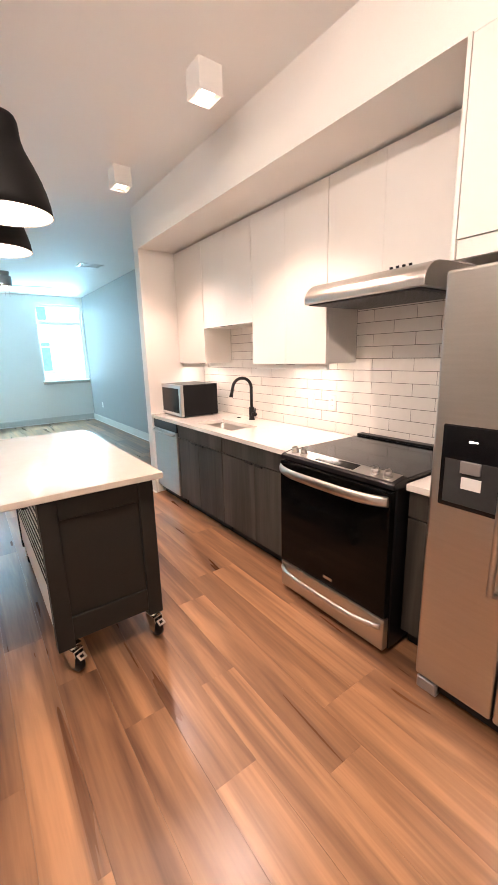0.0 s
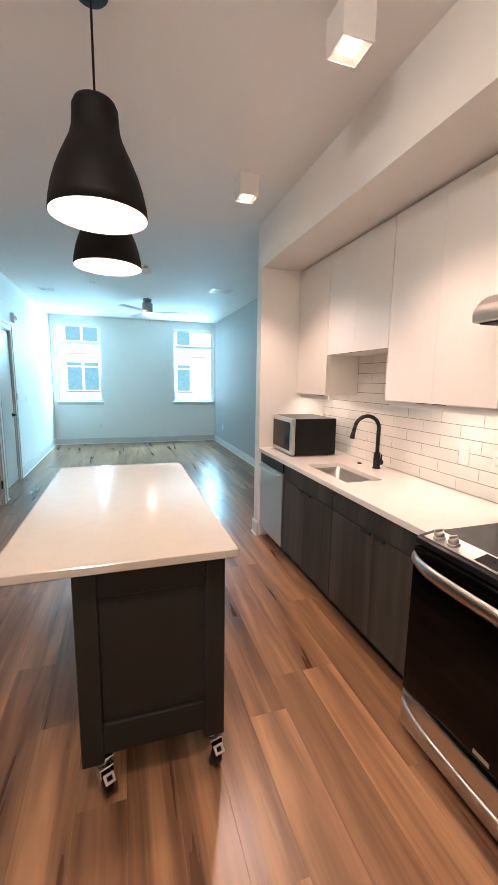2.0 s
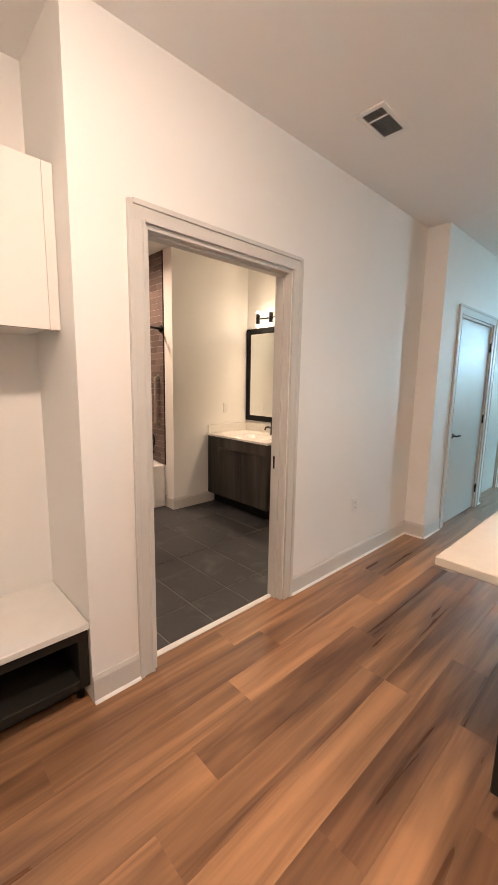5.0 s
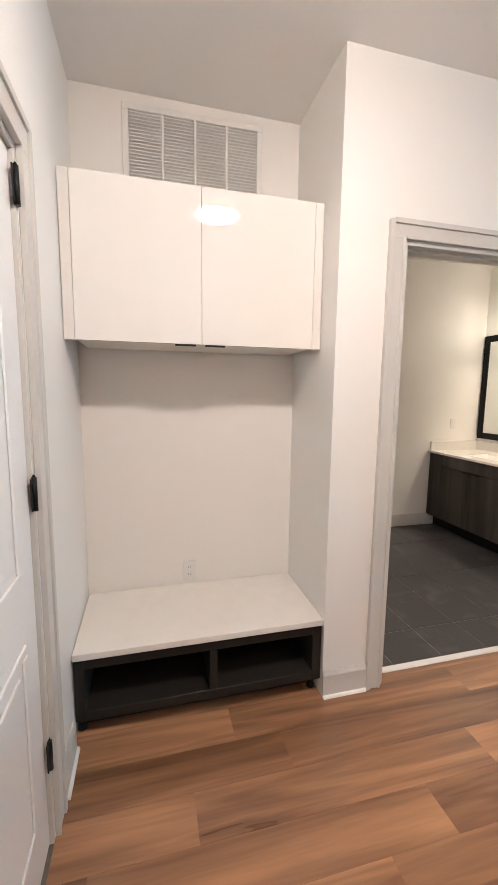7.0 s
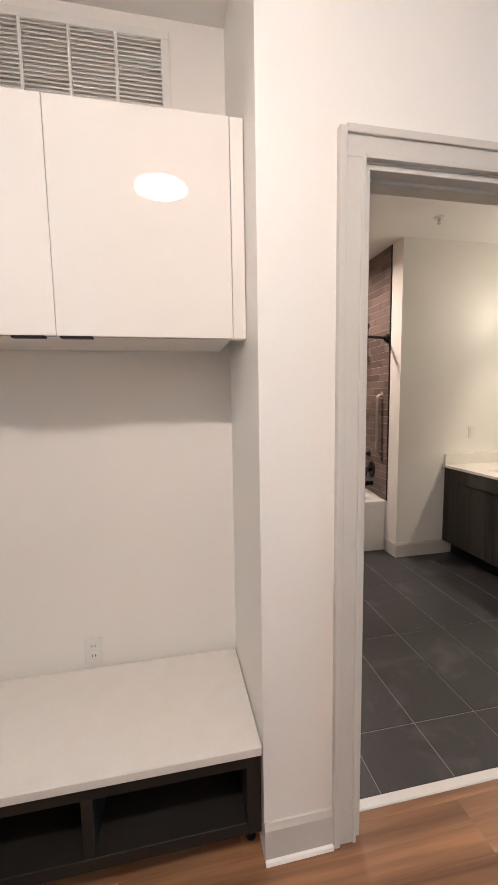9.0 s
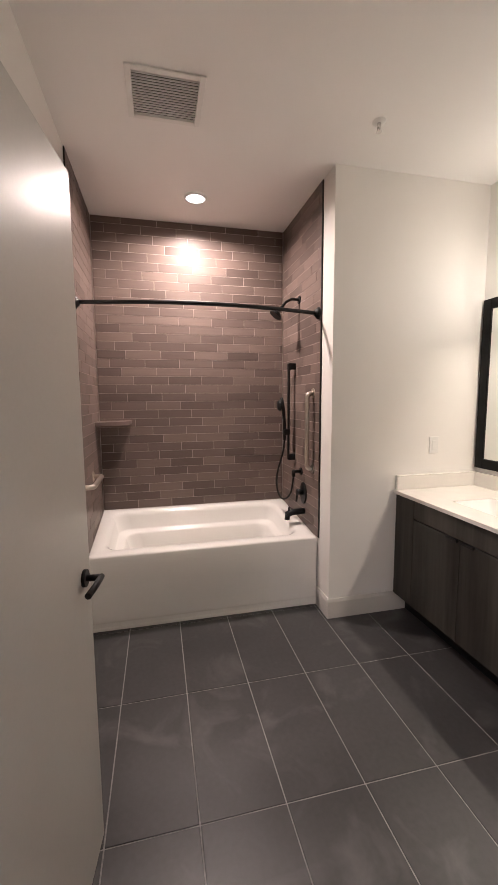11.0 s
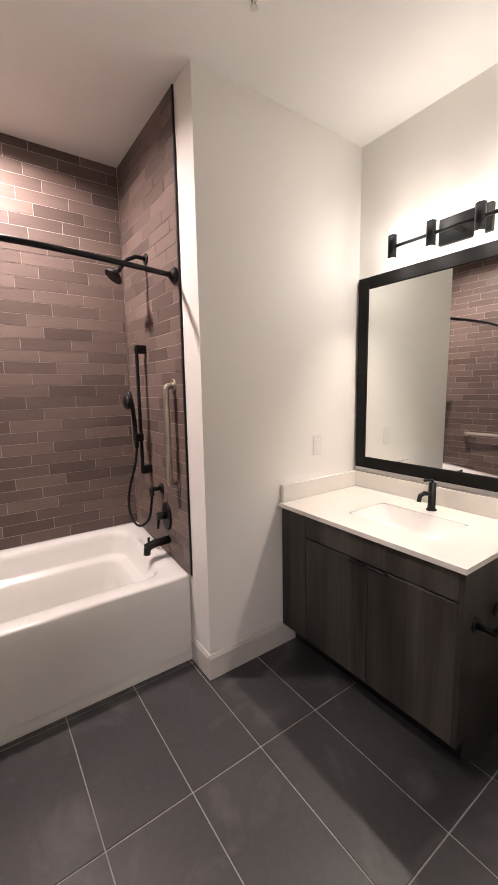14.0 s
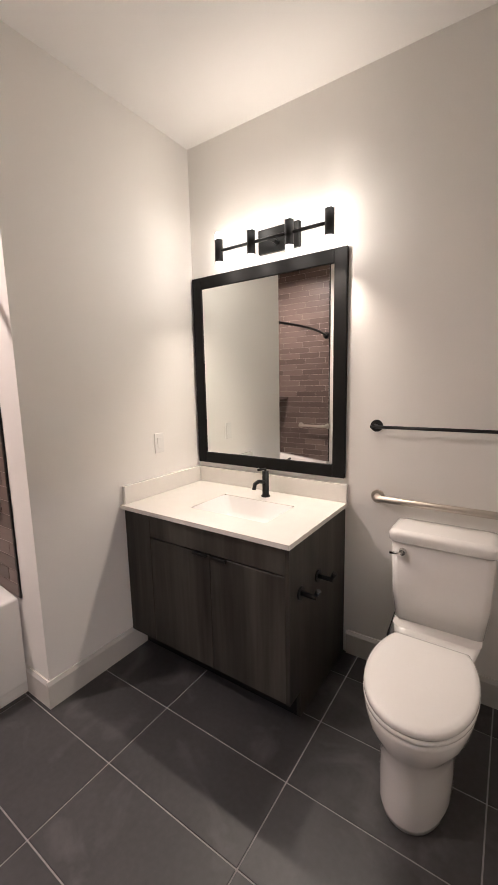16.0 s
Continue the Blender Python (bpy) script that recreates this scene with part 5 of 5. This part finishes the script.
# towel bar, grab bar, paper holders
tw = thing("towel_bar", (-1.72, 4.0, 1.25), "thin matt black towel bar on the wall over the toilet", "towel bar")
for x in (-2.035, -1.425):
    r_ = part("rosette", rod(rod(bmesh.new(), (x, 4.009, 1.283), (x, 3.998, 1.283), 0.030, 0.029, 28), (x, 3.998, 1.283), (x, 3.945, 1.283), 0.010), BLACK, tw)
part("bar", rod(bmesh.new(), (-2.05, 3.95, 1.283), (-1.41, 3.95, 1.283), 0.0075), BLACK, tw)
gb = thing("grab_bar", (-1.6, 4.0, 0.9), "brushed steel grab bar on the wall behind the toilet", "grab bar", "grab bars")
def grab(parent, a, b, n, r=0.0165, out=0.045):
    a, b, n = Vector(a), Vector(b), Vector(n)
    d = (b - a).normalized()
    pts = [a] + arc(a + n * (out - 0.03) + d * 0.03, -d, n, 0.03, 0, 90, 6) + arc(b + n * (out - 0.03) - d * 0.03, n, d, 0.03, 0, 90, 6) + [b]
    part("bar", tube(bmesh.new(), pts, r, 16), NICKEL, parent)
    for q in (a, b):
        part("flange", rod(bmesh.new(), q, q + n * 0.006, 0.036, 0.033, 28), NICKEL, parent)
grab(gb, (-2.02, 4.0095, 0.924), (-1.24, 4.0095, 0.924), (0, -1, 0))
for y in (3.472, 3.65):
    ph = thing("paper_holder", (-2.192, y, 0.606), "small matt black paper holder post on the vanity side", "paper holder", "paper holder posts")
    part("rosette", rod(bmesh.new(), (-2.189, y, 0.606), (-2.181, y, 0.606), 0.031, 0.029, 24), BLACK, ph)
    part("post", rod(rod(bmesh.new(), (-2.181, y, 0.606), (-2.110, y, 0.606), 0.011), (-2.115, y, 0.618), (-2.103, y, 0.642), 0.011), BLACK, ph)

# ---- tub alcove ----
TX0, TX1, TY0, TY1, TZ = -4.209, -3.402, 1.334, 2.879, 0.502
tub_ = thing("bathtub", (-3.8, 2.1, 0), "white alcove bathtub with a plain apron", "bathtub")
cx, cy = (TX0 + TX1) / 2, (TY0 + TY1) / 2
hx, hy = (TX1 - TX0) / 2, (TY1 - TY0) / 2
rim = []
for hx_, hy_, r, z, ox, oy in ((hx, hy, 0.006, 0.30, 0, 0), (hx, hy, 0.006, TZ - 0.012, 0, 0), (hx - 0.004, hy - 0.002, 0.008, TZ - 0.003, 0, 0), (hx - 0.012, hy - 0.006, 0.01, TZ, 0, 0),
                             (hx - 0.075, hy - 0.085, 0.09, TZ, -0.005, -0.01), (hx - 0.088, hy - 0.10, 0.10, TZ - 0.008, -0.005, -0.01), (hx - 0.098, hy - 0.115, 0.10, TZ - 0.03, -0.005, -0.01),
                             (hx - 0.110, hy - 0.135, 0.10, 0.405, -0.005, -0.01), (hx - 0.118, hy - 0.150, 0.10, 0.396, -0.005, -0.01), (hx - 0.150, hy - 0.185, 0.10, 0.392, -0.005, -0.01), (hx - 0.160, hy - 0.20, 0.10, 0.380, -0.005, -0.01), (hx - 0.168, hy - 0.23, 0.10, 0.30, -0.005, -0.01), (hx - 0.175, hy - 0.26, 0.10, 0.20, -0.005, -0.01), (hx - 0.19, hy - 0.30, 0.10, 0.14, -0.005, -0.01), (hx - 0.26, hy - 0.38, 0.08, 0.125, -0.005, -0.01)):
    ring = rrect(cx + ox, cy + oy, hx_, hy_, r, z, 8)
    rim.append([(x, y, zz + 0.086 * (TX1 - x) / (TX1 - TX0) * min(1.0, max(0.0, (zz - 0.3) / 0.18))) for x, y, zz in ring])
part("basin", loft(rim, cap0=False), ACRYLIC, tub_)
# apron: flat skirt with a shallow pressed lower band
ap = [(TX1 - 0.002, 0.487), (TX1 - 0.002, 0.06), (TX1 - 0.004, 0.05), (TX1 - 0.004, 0.025), (TX1 - 0.002, 0.015), (TX1 - 0.002, 0.0), (TX1 - 0.04, 0.0), (TX1 - 0.04, 0.487)]
bm = bmesh.new()
lo = [bm.verts.new((u, TY0 + 0.002, v)) for u, v in ap]
hi = [bm.verts.new((u, TY1 - 0.002, v)) for u, v in ap]
for k in range(len(ap)):
    bm.faces.new((lo[k], lo[(k + 1) % len(ap)], hi[(k + 1) % len(ap)], hi[k]))
bm.faces.new(lo)
bm.faces.new(hi)
bmesh.ops.recalc_face_normals(bm, faces=bm.faces)
part("apron", bm, ACRYLIC, tub_)
part("overflow_plate", rod(bmesh.new(), (-3.62, 2.752, 0.40), (-3.62, 2.735, 0.398), 0.034, 0.030, 28), BLACK, tub_, "black overflow plate")
part("drain", lathe(bmesh.new(), (-3.81, 2.45, 0.1255), [(0.0, 0.004), (0.028, 0.004), (0.034, 0.0)]), BLACK, tub_)

AY = 2.8795
sp = thing("tub_spout", (-3.66, AY, 0.617), "matt black wall-mounted tub spout", "faucet")
part("spout", tube(bmesh.new(), [(-3.66, AY, 0.625), (-3.66, AY - 0.10, 0.62), (-3.66, AY - 0.145, 0.605)], 0.024, 18), BLACK, sp)
part("outlet", rod(bmesh.new(), (-3.66, AY - 0.135, 0.605), (-3.66, AY - 0.14, 0.565), 0.020), BLACK, sp)
part("diverter", rod(bmesh.new(), (-3.66, AY - 0.125, 0.635), (-3.66, AY - 0.125, 0.665), 0.007), BLACK, sp)
vl = thing("shower_valve", (-3.67, AY, 0.77), "matt black oval shower valve with lever", "valve")
part("plate", loft([[(-3.67 + 0.062 * math.cos(a) * k, AY - d, 0.765 + 0.085 * math.sin(a) * k) for a in (2 * math.pi * i / 40 for i in range(40))] for d, k in ((0.0, 1.0), (0.007, 1.0), (0.011, 0.94))]), BLACK, vl)
part("handle", rod(rod(bmesh.new(), (-3.67, AY - 0.01, 0.775), (-3.67, AY - 0.06, 0.775), 0.022), (-3.67, AY - 0.052, 0.775), (-3.675, AY - 0.06, 0.70), 0.008), BLACK, vl)
el = thing("hose_outlet", (-3.73, AY, 0.92), "matt black shower hose wall outlet", "valve")
part("rosette", rod(rod(bmesh.new(), (-3.73, AY, 0.925), (-3.73, AY - 0.008, 0.925), 0.030, 0.028, 28), (-3.73, AY - 0.008, 0.925), (-3.73, AY - 0.07, 0.925), 0.013), BLACK, el)
part("elbow", rod(bmesh.new(), (-3.73, AY - 0.065, 0.935), (-3.73, AY - 0.065, 0.885), 0.014), BLACK, el)
sb = thing("shower_slide_bar", (-3.885, AY, 1.4), "matt black slide bar with hand shower and hose", "shower")
part("rail", one(-3.900, -3.870, AY - 0.062, AY - 0.048, 1.00, 1.765, 0.004, 2), BLACK, sb)
for z in (1.02, 1.75):
    part("bracket", one(-3.905, -3.865, AY - 0.062, AY, z - 0.025, z + 0.025, 0.006, 2), BLACK, sb)
part("slider", one(-3.91, -3.86, AY - 0.10, AY - 0.045, 1.20, 1.25, 0.008, 2), BLACK, sb)
hs_ = part("hand_shower", tube(bmesh.new(), [(-3.885, AY - 0.085, 1.16), (-3.885, AY - 0.09, 1.30), (-3.885, AY - 0.10, 1.42), (-3.885, AY - 0.115, 1.50)], 0.013), BLACK, sb)
part("spray_face", lathe(bmesh.new(), (-3.885, AY - 0.13, 1.44), [(0.0, -0.012), (0.040, -0.010), (0.045, 0.0), (0.035, 0.014), (0.0, 0.018)], 28, 1), BLACK, hs_)
hose = [(-3.885, AY - 0.085, 1.16), (-3.895, AY - 0.10, 1.05), (-3.93, AY - 0.13, 0.90), (-3.93, AY - 0.14, 0.78), (-3.88, AY - 0.13, 0.70), (-3.81, AY - 0.11, 0.69), (-3.75, AY - 0.08, 0.75), (-3.73, AY - 0.065, 0.88)]
smooth = []
for i in range(len(hose) - 1):
    p0, p1, p2, p3 = (Vector(hose[max(0, min(len(hose) - 1, i + k))]) for k in (-1, 0, 1, 2))
    for k in range(6):
        u = k / 6
        smooth.append(0.5 * ((2 * p1) + (p2 - p0) * u + (2 * p0 - 5 * p1 + 4 * p2 - p3) * u * u + (3 * p1 - p0 - 3 * p2 + p3) * u ** 3))
smooth.append(Vector(hose[-1]))
part("hose", tube(bmesh.new(), smooth, 0.0075, 10), BLACK, sb)
sh = thing("rain_shower", (-3.80, AY, 2.26), "matt black shower head on a bent arm", "shower")
part("rosette", rod(bmesh.new(), (-3.80, AY, 2.245), (-3.80, AY - 0.008, 2.245), 0.032, 0.028, 28), BLACK, sh)
part("arm", tube(bmesh.new(), [(-3.80, AY - 0.005, 2.245), (-3.80, AY - 0.06, 2.25), (-3.80, AY - 0.11, 2.225), (-3.80, AY - 0.15, 2.175)], 0.011), BLACK, sh)
d = Vector((0, -0.62, -0.78)).normalized()
p = Vector((-3.80, AY - 0.15, 2.175))
bm = rod(bmesh.new(), p, p + d * 0.03, 0.014)
rod(bm, p + d * 0.03, p + d * 0.06, 0.016, 0.052, 32)
rod(bm, p + d * 0.06, p + d * 0.07, 0.052, 0.050, 32)
part("head", bm, BLACK, sh)
g2 = thing("grab_bar", (-3.51, AY, 1.25), "vertical brushed steel grab bar on the tiled wall", "grab bar", "grab bars")
grab(g2, (-3.505, AY, 0.985), (-3.505, AY, 1.53), (0, -1, 0))
g3 = thing("grab_bar", (-3.68, 1.334, 0.93), "short brushed steel grab bar on the tiled wall", "grab bar", "grab bars")
grab(g3, (-3.77, 1.3335, 0.955), (-3.40, 1.3335, 0.955), (0, 1, 0), out=0.06)
rodt = thing("shower_rod", (-3.42, 2.1, 2.07), "curved matt black shower curtain rod", "curtain rod")
pts = [(-3.43 + 0.115 * math.sin(math.pi * i / 24) ** 1.0, 1.345 + (2.868 - 1.345) * i / 24, 2.07) for i in range(25)]
part("rod", tube(bmesh.new(), pts, 0.0125, 14), BLACK, rodt)
for y, s in ((1.3335, 1), (2.8795, -1)):
    part("flange", lathe(bmesh.new(), (-3.43, y, 2.07), [(0.040, 0.0), (0.040, -s * 0.006), (0.028, -s * 0.018), (0.018, -s * 0.028)], 32, 1), BLACK, rodt)
# corner shelf, quarter round
bm = bmesh.new()
prof = [(-4.2085, 1.3345)] + [(-4.2085 + 0.25 * math.cos(radians(a)), 1.3345 + 0.25 * math.sin(radians(a))) for a in range(0, 91, 6)]
lo = [bm.verts.new((x, y, 1.296)) for x, y in prof]
hi = [bm.verts.new((x, y, 1.325)) for x, y in prof]
bm.faces.new(lo)
bm.faces.new(hi)
for k in range(len(lo)):
    bm.faces.new((lo[k], lo[(k + 1) % len(lo)], hi[(k + 1) % len(lo)], hi[k]))
bmesh.ops.recalc_face_normals(bm, faces=bm.faces)
solid("corner_shelf", bm, BATHTILE, "taupe glazed corner shelf in the tub alcove", "shelf")
for nm, b in (("tile_trim", (-3.392, -3.380, 2.8795, 2.8875, 0.503, H - 0.001)), ("tile_trim", (-3.392, -3.380, 1.3255, 1.3335, 0.503, H - 0.001))):
    solid(nm, one(*b, 0.001), BLACK, "black metal edge trim of the wall tiles", "trim", kind="structure")

# ceiling fittings
def downlight(x, y, r, label):
    c = thing("recessed_light", (x, y, H), label, "ceiling light")
    part("trim_ring", lathe(bmesh.new(), (x, y, H), [(r + 0.018, -0.0005), (r + 0.018, -0.006), (r, -0.012), (r, -0.003)], 40), PLASTIC, c)
    part("lens", lathe(bmesh.new(), (x, y, H), [(0.0, -0.006), (r, -0.006), (r, -0.002)], 40), DISC, c, "lit lens").visible_shadow = False


downlight(-3.79, 2.098, 0.065, "round recessed downlight over the tub, lit")


def ceiling_vent(x0, x1, y0, y1, n, axis, label, two=False, slat_mat=PLASTIC):
    c = thing("ceiling_vent", ((x0 + x1) / 2, (y0 + y1) / 2, H), label, "vent")
    z0, z1, f = H - 0.010, H - 0.0005, 0.028
    part("backing", one(x0 + f, x1 - f, y0 + f, y1 - f, H - 0.003, H - 0.001, 0), SLOT, c)
    bm = bmesh.new()
    for b in ((x0, x1, y0, y0 + f), (x0, x1, y1 - f, y1), (x0, x0 + f, y0 + f, y1 - f), (x1 - f, x1, y0 + f, y1 - f)):
        box(bm, *b, z0, z1, 0.002)
    if two:
        box(bm, x0 + f, x1 - f, y0 + (y1 - y0) * 0.33 - 0.006, y0 + (y1 - y0) * 0.33 + 0.006, z0, z1, 0.001)
    part("frame", bm, PLASTIC, c)
    for i in range(n):
        if axis == 0:
            u = y0 + f + (y1 - y0 - 2 * f) * (i + 0.5) / n
            part("slat", one(x0 + f, x1 - f, u - 0.0022, u + 0.0022, z0 + 0.001, H - 0.0032, 0), slat_mat, c)
        else:
            u = x0 + f + (x1 - x0 - 2 * f) * (i + 0.5) / n
            part("slat", one(u - 0.0022, u + 0.0022, y0 + f, y1 - f, z0 + 0.001, H - 0.0032, 0), slat_mat, c)
    return c


ceiling_vent(-0.740, -0.571, 2.462, 2.759, 10, 1, "white ceiling air vent with dark slots", True, GREYSLAT)
ceiling_vent(1.86, 2.20, 6.70, 6.94, 8, 0, "white ceiling air vent with dark slots")
ceiling_vent(-3.06, -2.74, 1.70, 2.05, 16, 1, "white square bathroom exhaust vent")


def sprinkler(x, y):
    c = thing("sprinkler", (x, y, H), "white ceiling fire sprinkler head", "sprinkler", "sprinkler heads")
    part("escutcheon", lathe(bmesh.new(), (x, y, H), [(0.035, -0.0005), (0.034, -0.005), (0.018, -0.010), (0.012, -0.010)], 28), PLASTIC, c)
    bm = rod(bmesh.new(), (x, y, H - 0.01), (x, y, H - 0.03), 0.010)
    for s in (-1, 1):
        tube(bm, [(x + s * 0.010, y, H - 0.02), (x + s * 0.014, y, H - 0.035), (x, y, H - 0.05)], 0.003, 6)
    part("frame", bm, CHROME, c)
    part("deflector", rod(bmesh.new(), (x, y, H - 0.052), (x, y, H - 0.049), 0.014), CHROME, c)


sprinkler(-2.83, 2.945)
cs = thing("sprinkler_cover", (0.13, 6.97, H), "small white flush sprinkler cover on the ceiling", "sprinkler")
part("cover", lathe(bmesh.new(), (0.13, 6.97, H), [(0.045, -0.0005), (0.045, -0.006), (0.040, -0.009), (0.0, -0.010)], 32), PLASTIC, cs)
ceiling_vent(-0.70, -0.46, 7.63, 7.79, 5, 0, "small white ceiling vent near the window")

# ---- living room ceiling fan and fittings ----
fn = thing("ceiling_fan", (0.96, 7.9, H), "grey three-blade ceiling fan with a light, at rest", "ceiling fan")
part("canopy", lathe(bmesh.new(), (0.96, 7.9, H), [(0.075, -0.0005), (0.075, -0.04), (0.05, -0.06), (0.05, -0.07)]), FANMETAL, fn)
part("motor", lathe(bmesh.new(), (0.96, 7.9, H), [(0.085, -0.068), (0.095, -0.08), (0.095, -0.22), (0.08, -0.235), (0.0, -0.235)]), FANMETAL, fn)
for k, a in enumerate((-10, 110, 230)):
    m = Matrix.Translation((0.96, 7.9, H - 0.215)) @ Matrix.Rotation(radians(a), 4, "Z") @ Matrix.Rotation(radians(4), 4, "X")
    bm = one(0.09, 0.68, -0.055, 0.055, -0.004, 0.004, 0.003)
    bmesh.ops.transform(bm, matrix=m, verts=bm.verts)
    part("blade", bm, FANBLADE, fn)
part("light_lens", lathe(bmesh.new(), (0.96, 7.9, H), [(0.0, -0.275), (0.05, -0.27), (0.075, -0.25), (0.078, -0.236)]), PANEL, fn, "lit lens under the fan")
for s in (-0.03, 0.03):
    part("pull_chain", rod(bmesh.new(), (0.96 + s, 7.82, H - 0.24), (0.96 + s, 7.82, H - 0.40), 0.002, seg=6), FANMETAL, fn)
sm = thing("smoke_alarm", (0.79, 5.87, H), "grey and white ceiling smoke alarm", "smoke alarm")
part("base", lathe(bmesh.new(), (0.79, 5.87, H), [(0.075, -0.0005), (0.075, -0.02), (0.068, -0.03), (0.0, -0.03)]), FANMETAL, sm)
part("strobe", one(0.69, 0.89, 5.80, 5.94, H - 0.085, H - 0.031, 0.012, 2), PLASTIC, sm)
al = thing("fire_strobe", (-1.0, 7.21, 2.36), "white wall-mounted fire strobe", "alarm")
part("box", one(-0.9995, -0.955, 7.15, 7.27, 2.30, 2.43, 0.006, 2), PLASTIC, al)
part("lens", one(-0.955, -0.935, 7.18, 7.24, 2.33, 2.39, 0.006, 2), CHROME, al)

# ---- planks and tiles ----
cache = {}


def piece(name, size, at, material, parent, bevel=0.002):
    """A board or tile as an object of its own; alike pieces share one mesh. Bottom corner at the given place."""
    key = (material.name, tuple(round(s, 4) for s in size))
    if key not in cache:
        bm = one(0, size[0], 0, size[1], 0, size[2], bevel)
        me = bpy.data.meshes.new(name)
        bm.to_mesh(me)
        bm.free()
        me.materials.append(material)
        cache[key] = me
    ob = new(name, cache[key])
    ob.parent = parent
    ob.location = Vector(at) - parent.location
    return ob


rng = random.Random(7)
floor = bpy.data.objects["floor"]
PW, PL = 0.178, 1.219


def floor_strip(x0, x1, y0, y1, rows):
    x = x0
    k = 0
    while x < x1 - 0.005:
        w = min(PW, x1 - x)
        y = y0 - rng.choice((0.15, 0.35, 0.55, 0.75, 0.95, 1.1))
        while y < y1 - 0.002:
            a, b = max(y, y0), min(y + PL, y1)
            if b - a > 0.01:
                piece("plank", (w - 0.0005, round(b - a, 2) - 0.0006, 0.0085), (x, a, -0.0085), PLANK, floor, 0.0005)
            y += PL
        x += w
        k += 1


floor_strip(-1.12, 2.80, -0.05, 10.31, 0)
floor_strip(-1.60, -1.12, -0.05, 1.086, 0)
floor_strip(-1.1545, -1.12, BY0 + 0.019, BY1 - 0.019, 0)

bath = bpy.data.objects["bathroom_floor"]
GX, GY, GG = 0.637, 0.3215, 0.005
for i in range(-2, 4):
    for j in range(-4, 7):
        x0, y0 = -2.740 + GX * i, 2.2165 + GY * j
        a, b, c, d = max(x0 + GG / 2, -3.41), min(x0 + GX - GG / 2, -1.197), max(y0 + GG / 2, 1.327), min(y0 + GY - GG / 2, 4.008)
        if b - a > 0.02 and d - c > 0.02:
            piece("tile", (b - a, d - c, 0.010), (a, c, -0.010), SLATE, bath, 0.0015)


def wall_tiles(name, grout, tile, plane, axis, side, u0, u1, z0, z1, tw, th, gap, label, holes=(), shift=(0.0, 0.5), thick=0.007, seed=1):
    """Running-bond wall tiles on a grout bed. axis: the wall's run (0 x, 1 y); side: which way the tiles face."""
    lo, hi = sorted((plane + side * (thick - 0.0016), plane - side * 0.0008))
    bm = one(lo, hi, u0, u1, z0, z1, 0) if axis == 1 else one(u0, u1, lo, hi, z0, z1, 0)
    bed = structure(name, bm, grout, label, "wall tiles")
    r = random.Random(seed)
    z, k = z0, 0
    while z < z1 - 0.01:
        h = min(th, z1 - z)
        u = u0 - tw * shift[k % len(shift)]
        while u < u1 - 0.004:
            a, b = max(u, u0), min(u + tw, u1)
            spans = [(a, b)]
            for h0, h1, hz0, hz1 in holes:
                if z + h / 2 > hz0 and z + h / 2 < hz1:
                    spans = [(s, e) for p, q in spans for s, e in ((p, min(q, h0)), (max(p, h1), q)) if e - s > 0.004]
            for s, e in spans:
                t_ = thick + r.uniform(-0.0006, 0.0006)
                base = plane if side > 0 else plane - t_
                if axis == 1:
                    piece("tile", (round(t_, 4), round(e - s - gap, 3), round(h - gap, 4)), (base, s + gap / 2, z + gap / 2), tile, bed, 0.0006)
                else:
                    piece("tile", (round(e - s - gap, 3), round(t_, 4), round(h - gap, 4)), (s + gap / 2, base, z + gap / 2), tile, bed, 0.0006)
            u += tw
        z += h
        k += 1
    return bed


# kitchen backsplash: open under the short cabinet and behind the range
up = [(1.893, 2.692, 1.402, 9), (3.467, 4.04, 1.402, 9), (2.692, 3.467, 1.728, 9), (0.83, 1.104, 1.402, 9)]
wall_tiles("backsplash_tiles", GROUTD, SUBWAY, 2.4155, 1, -1, 0.84, 4.038, CT1 + 0.001, 1.875, 0.305, 0.0785, 0.0032, "white subway tile backsplash with dark grout", up, seed=3)
BW, BH = 0.276, 0.0686
wall_tiles("tub_wall_tiles_back", GROUTL, BATHTILE, -4.2165, 1, 1, 1.335, 2.878, 0.585, H - 0.0005, BW, BH, 0.0028, "taupe glazed brick tiles behind the tub", shift=(0.0, 0.33, 0.66, 0.2, 0.5), seed=4)
wall_tiles("tub_wall_tiles_valve", GROUTL, BATHTILE, 2.887, 0, -1, -4.209, -3.393, 0.503, H - 0.0005, BW, BH, 0.0028, "taupe glazed brick tiles on the shower valve wall", shift=(0.0, 0.33, 0.66, 0.2, 0.5), seed=5)
wall_tiles("tub_wall_tiles_end", GROUTL, BATHTILE, 1.3265, 0, 1, -4.209, -3.393, 0.503, H - 0.0005, BW, BH, 0.0028, "taupe glazed brick tiles at the tub's end wall", shift=(0.0, 0.33, 0.66, 0.2, 0.5), seed=6)
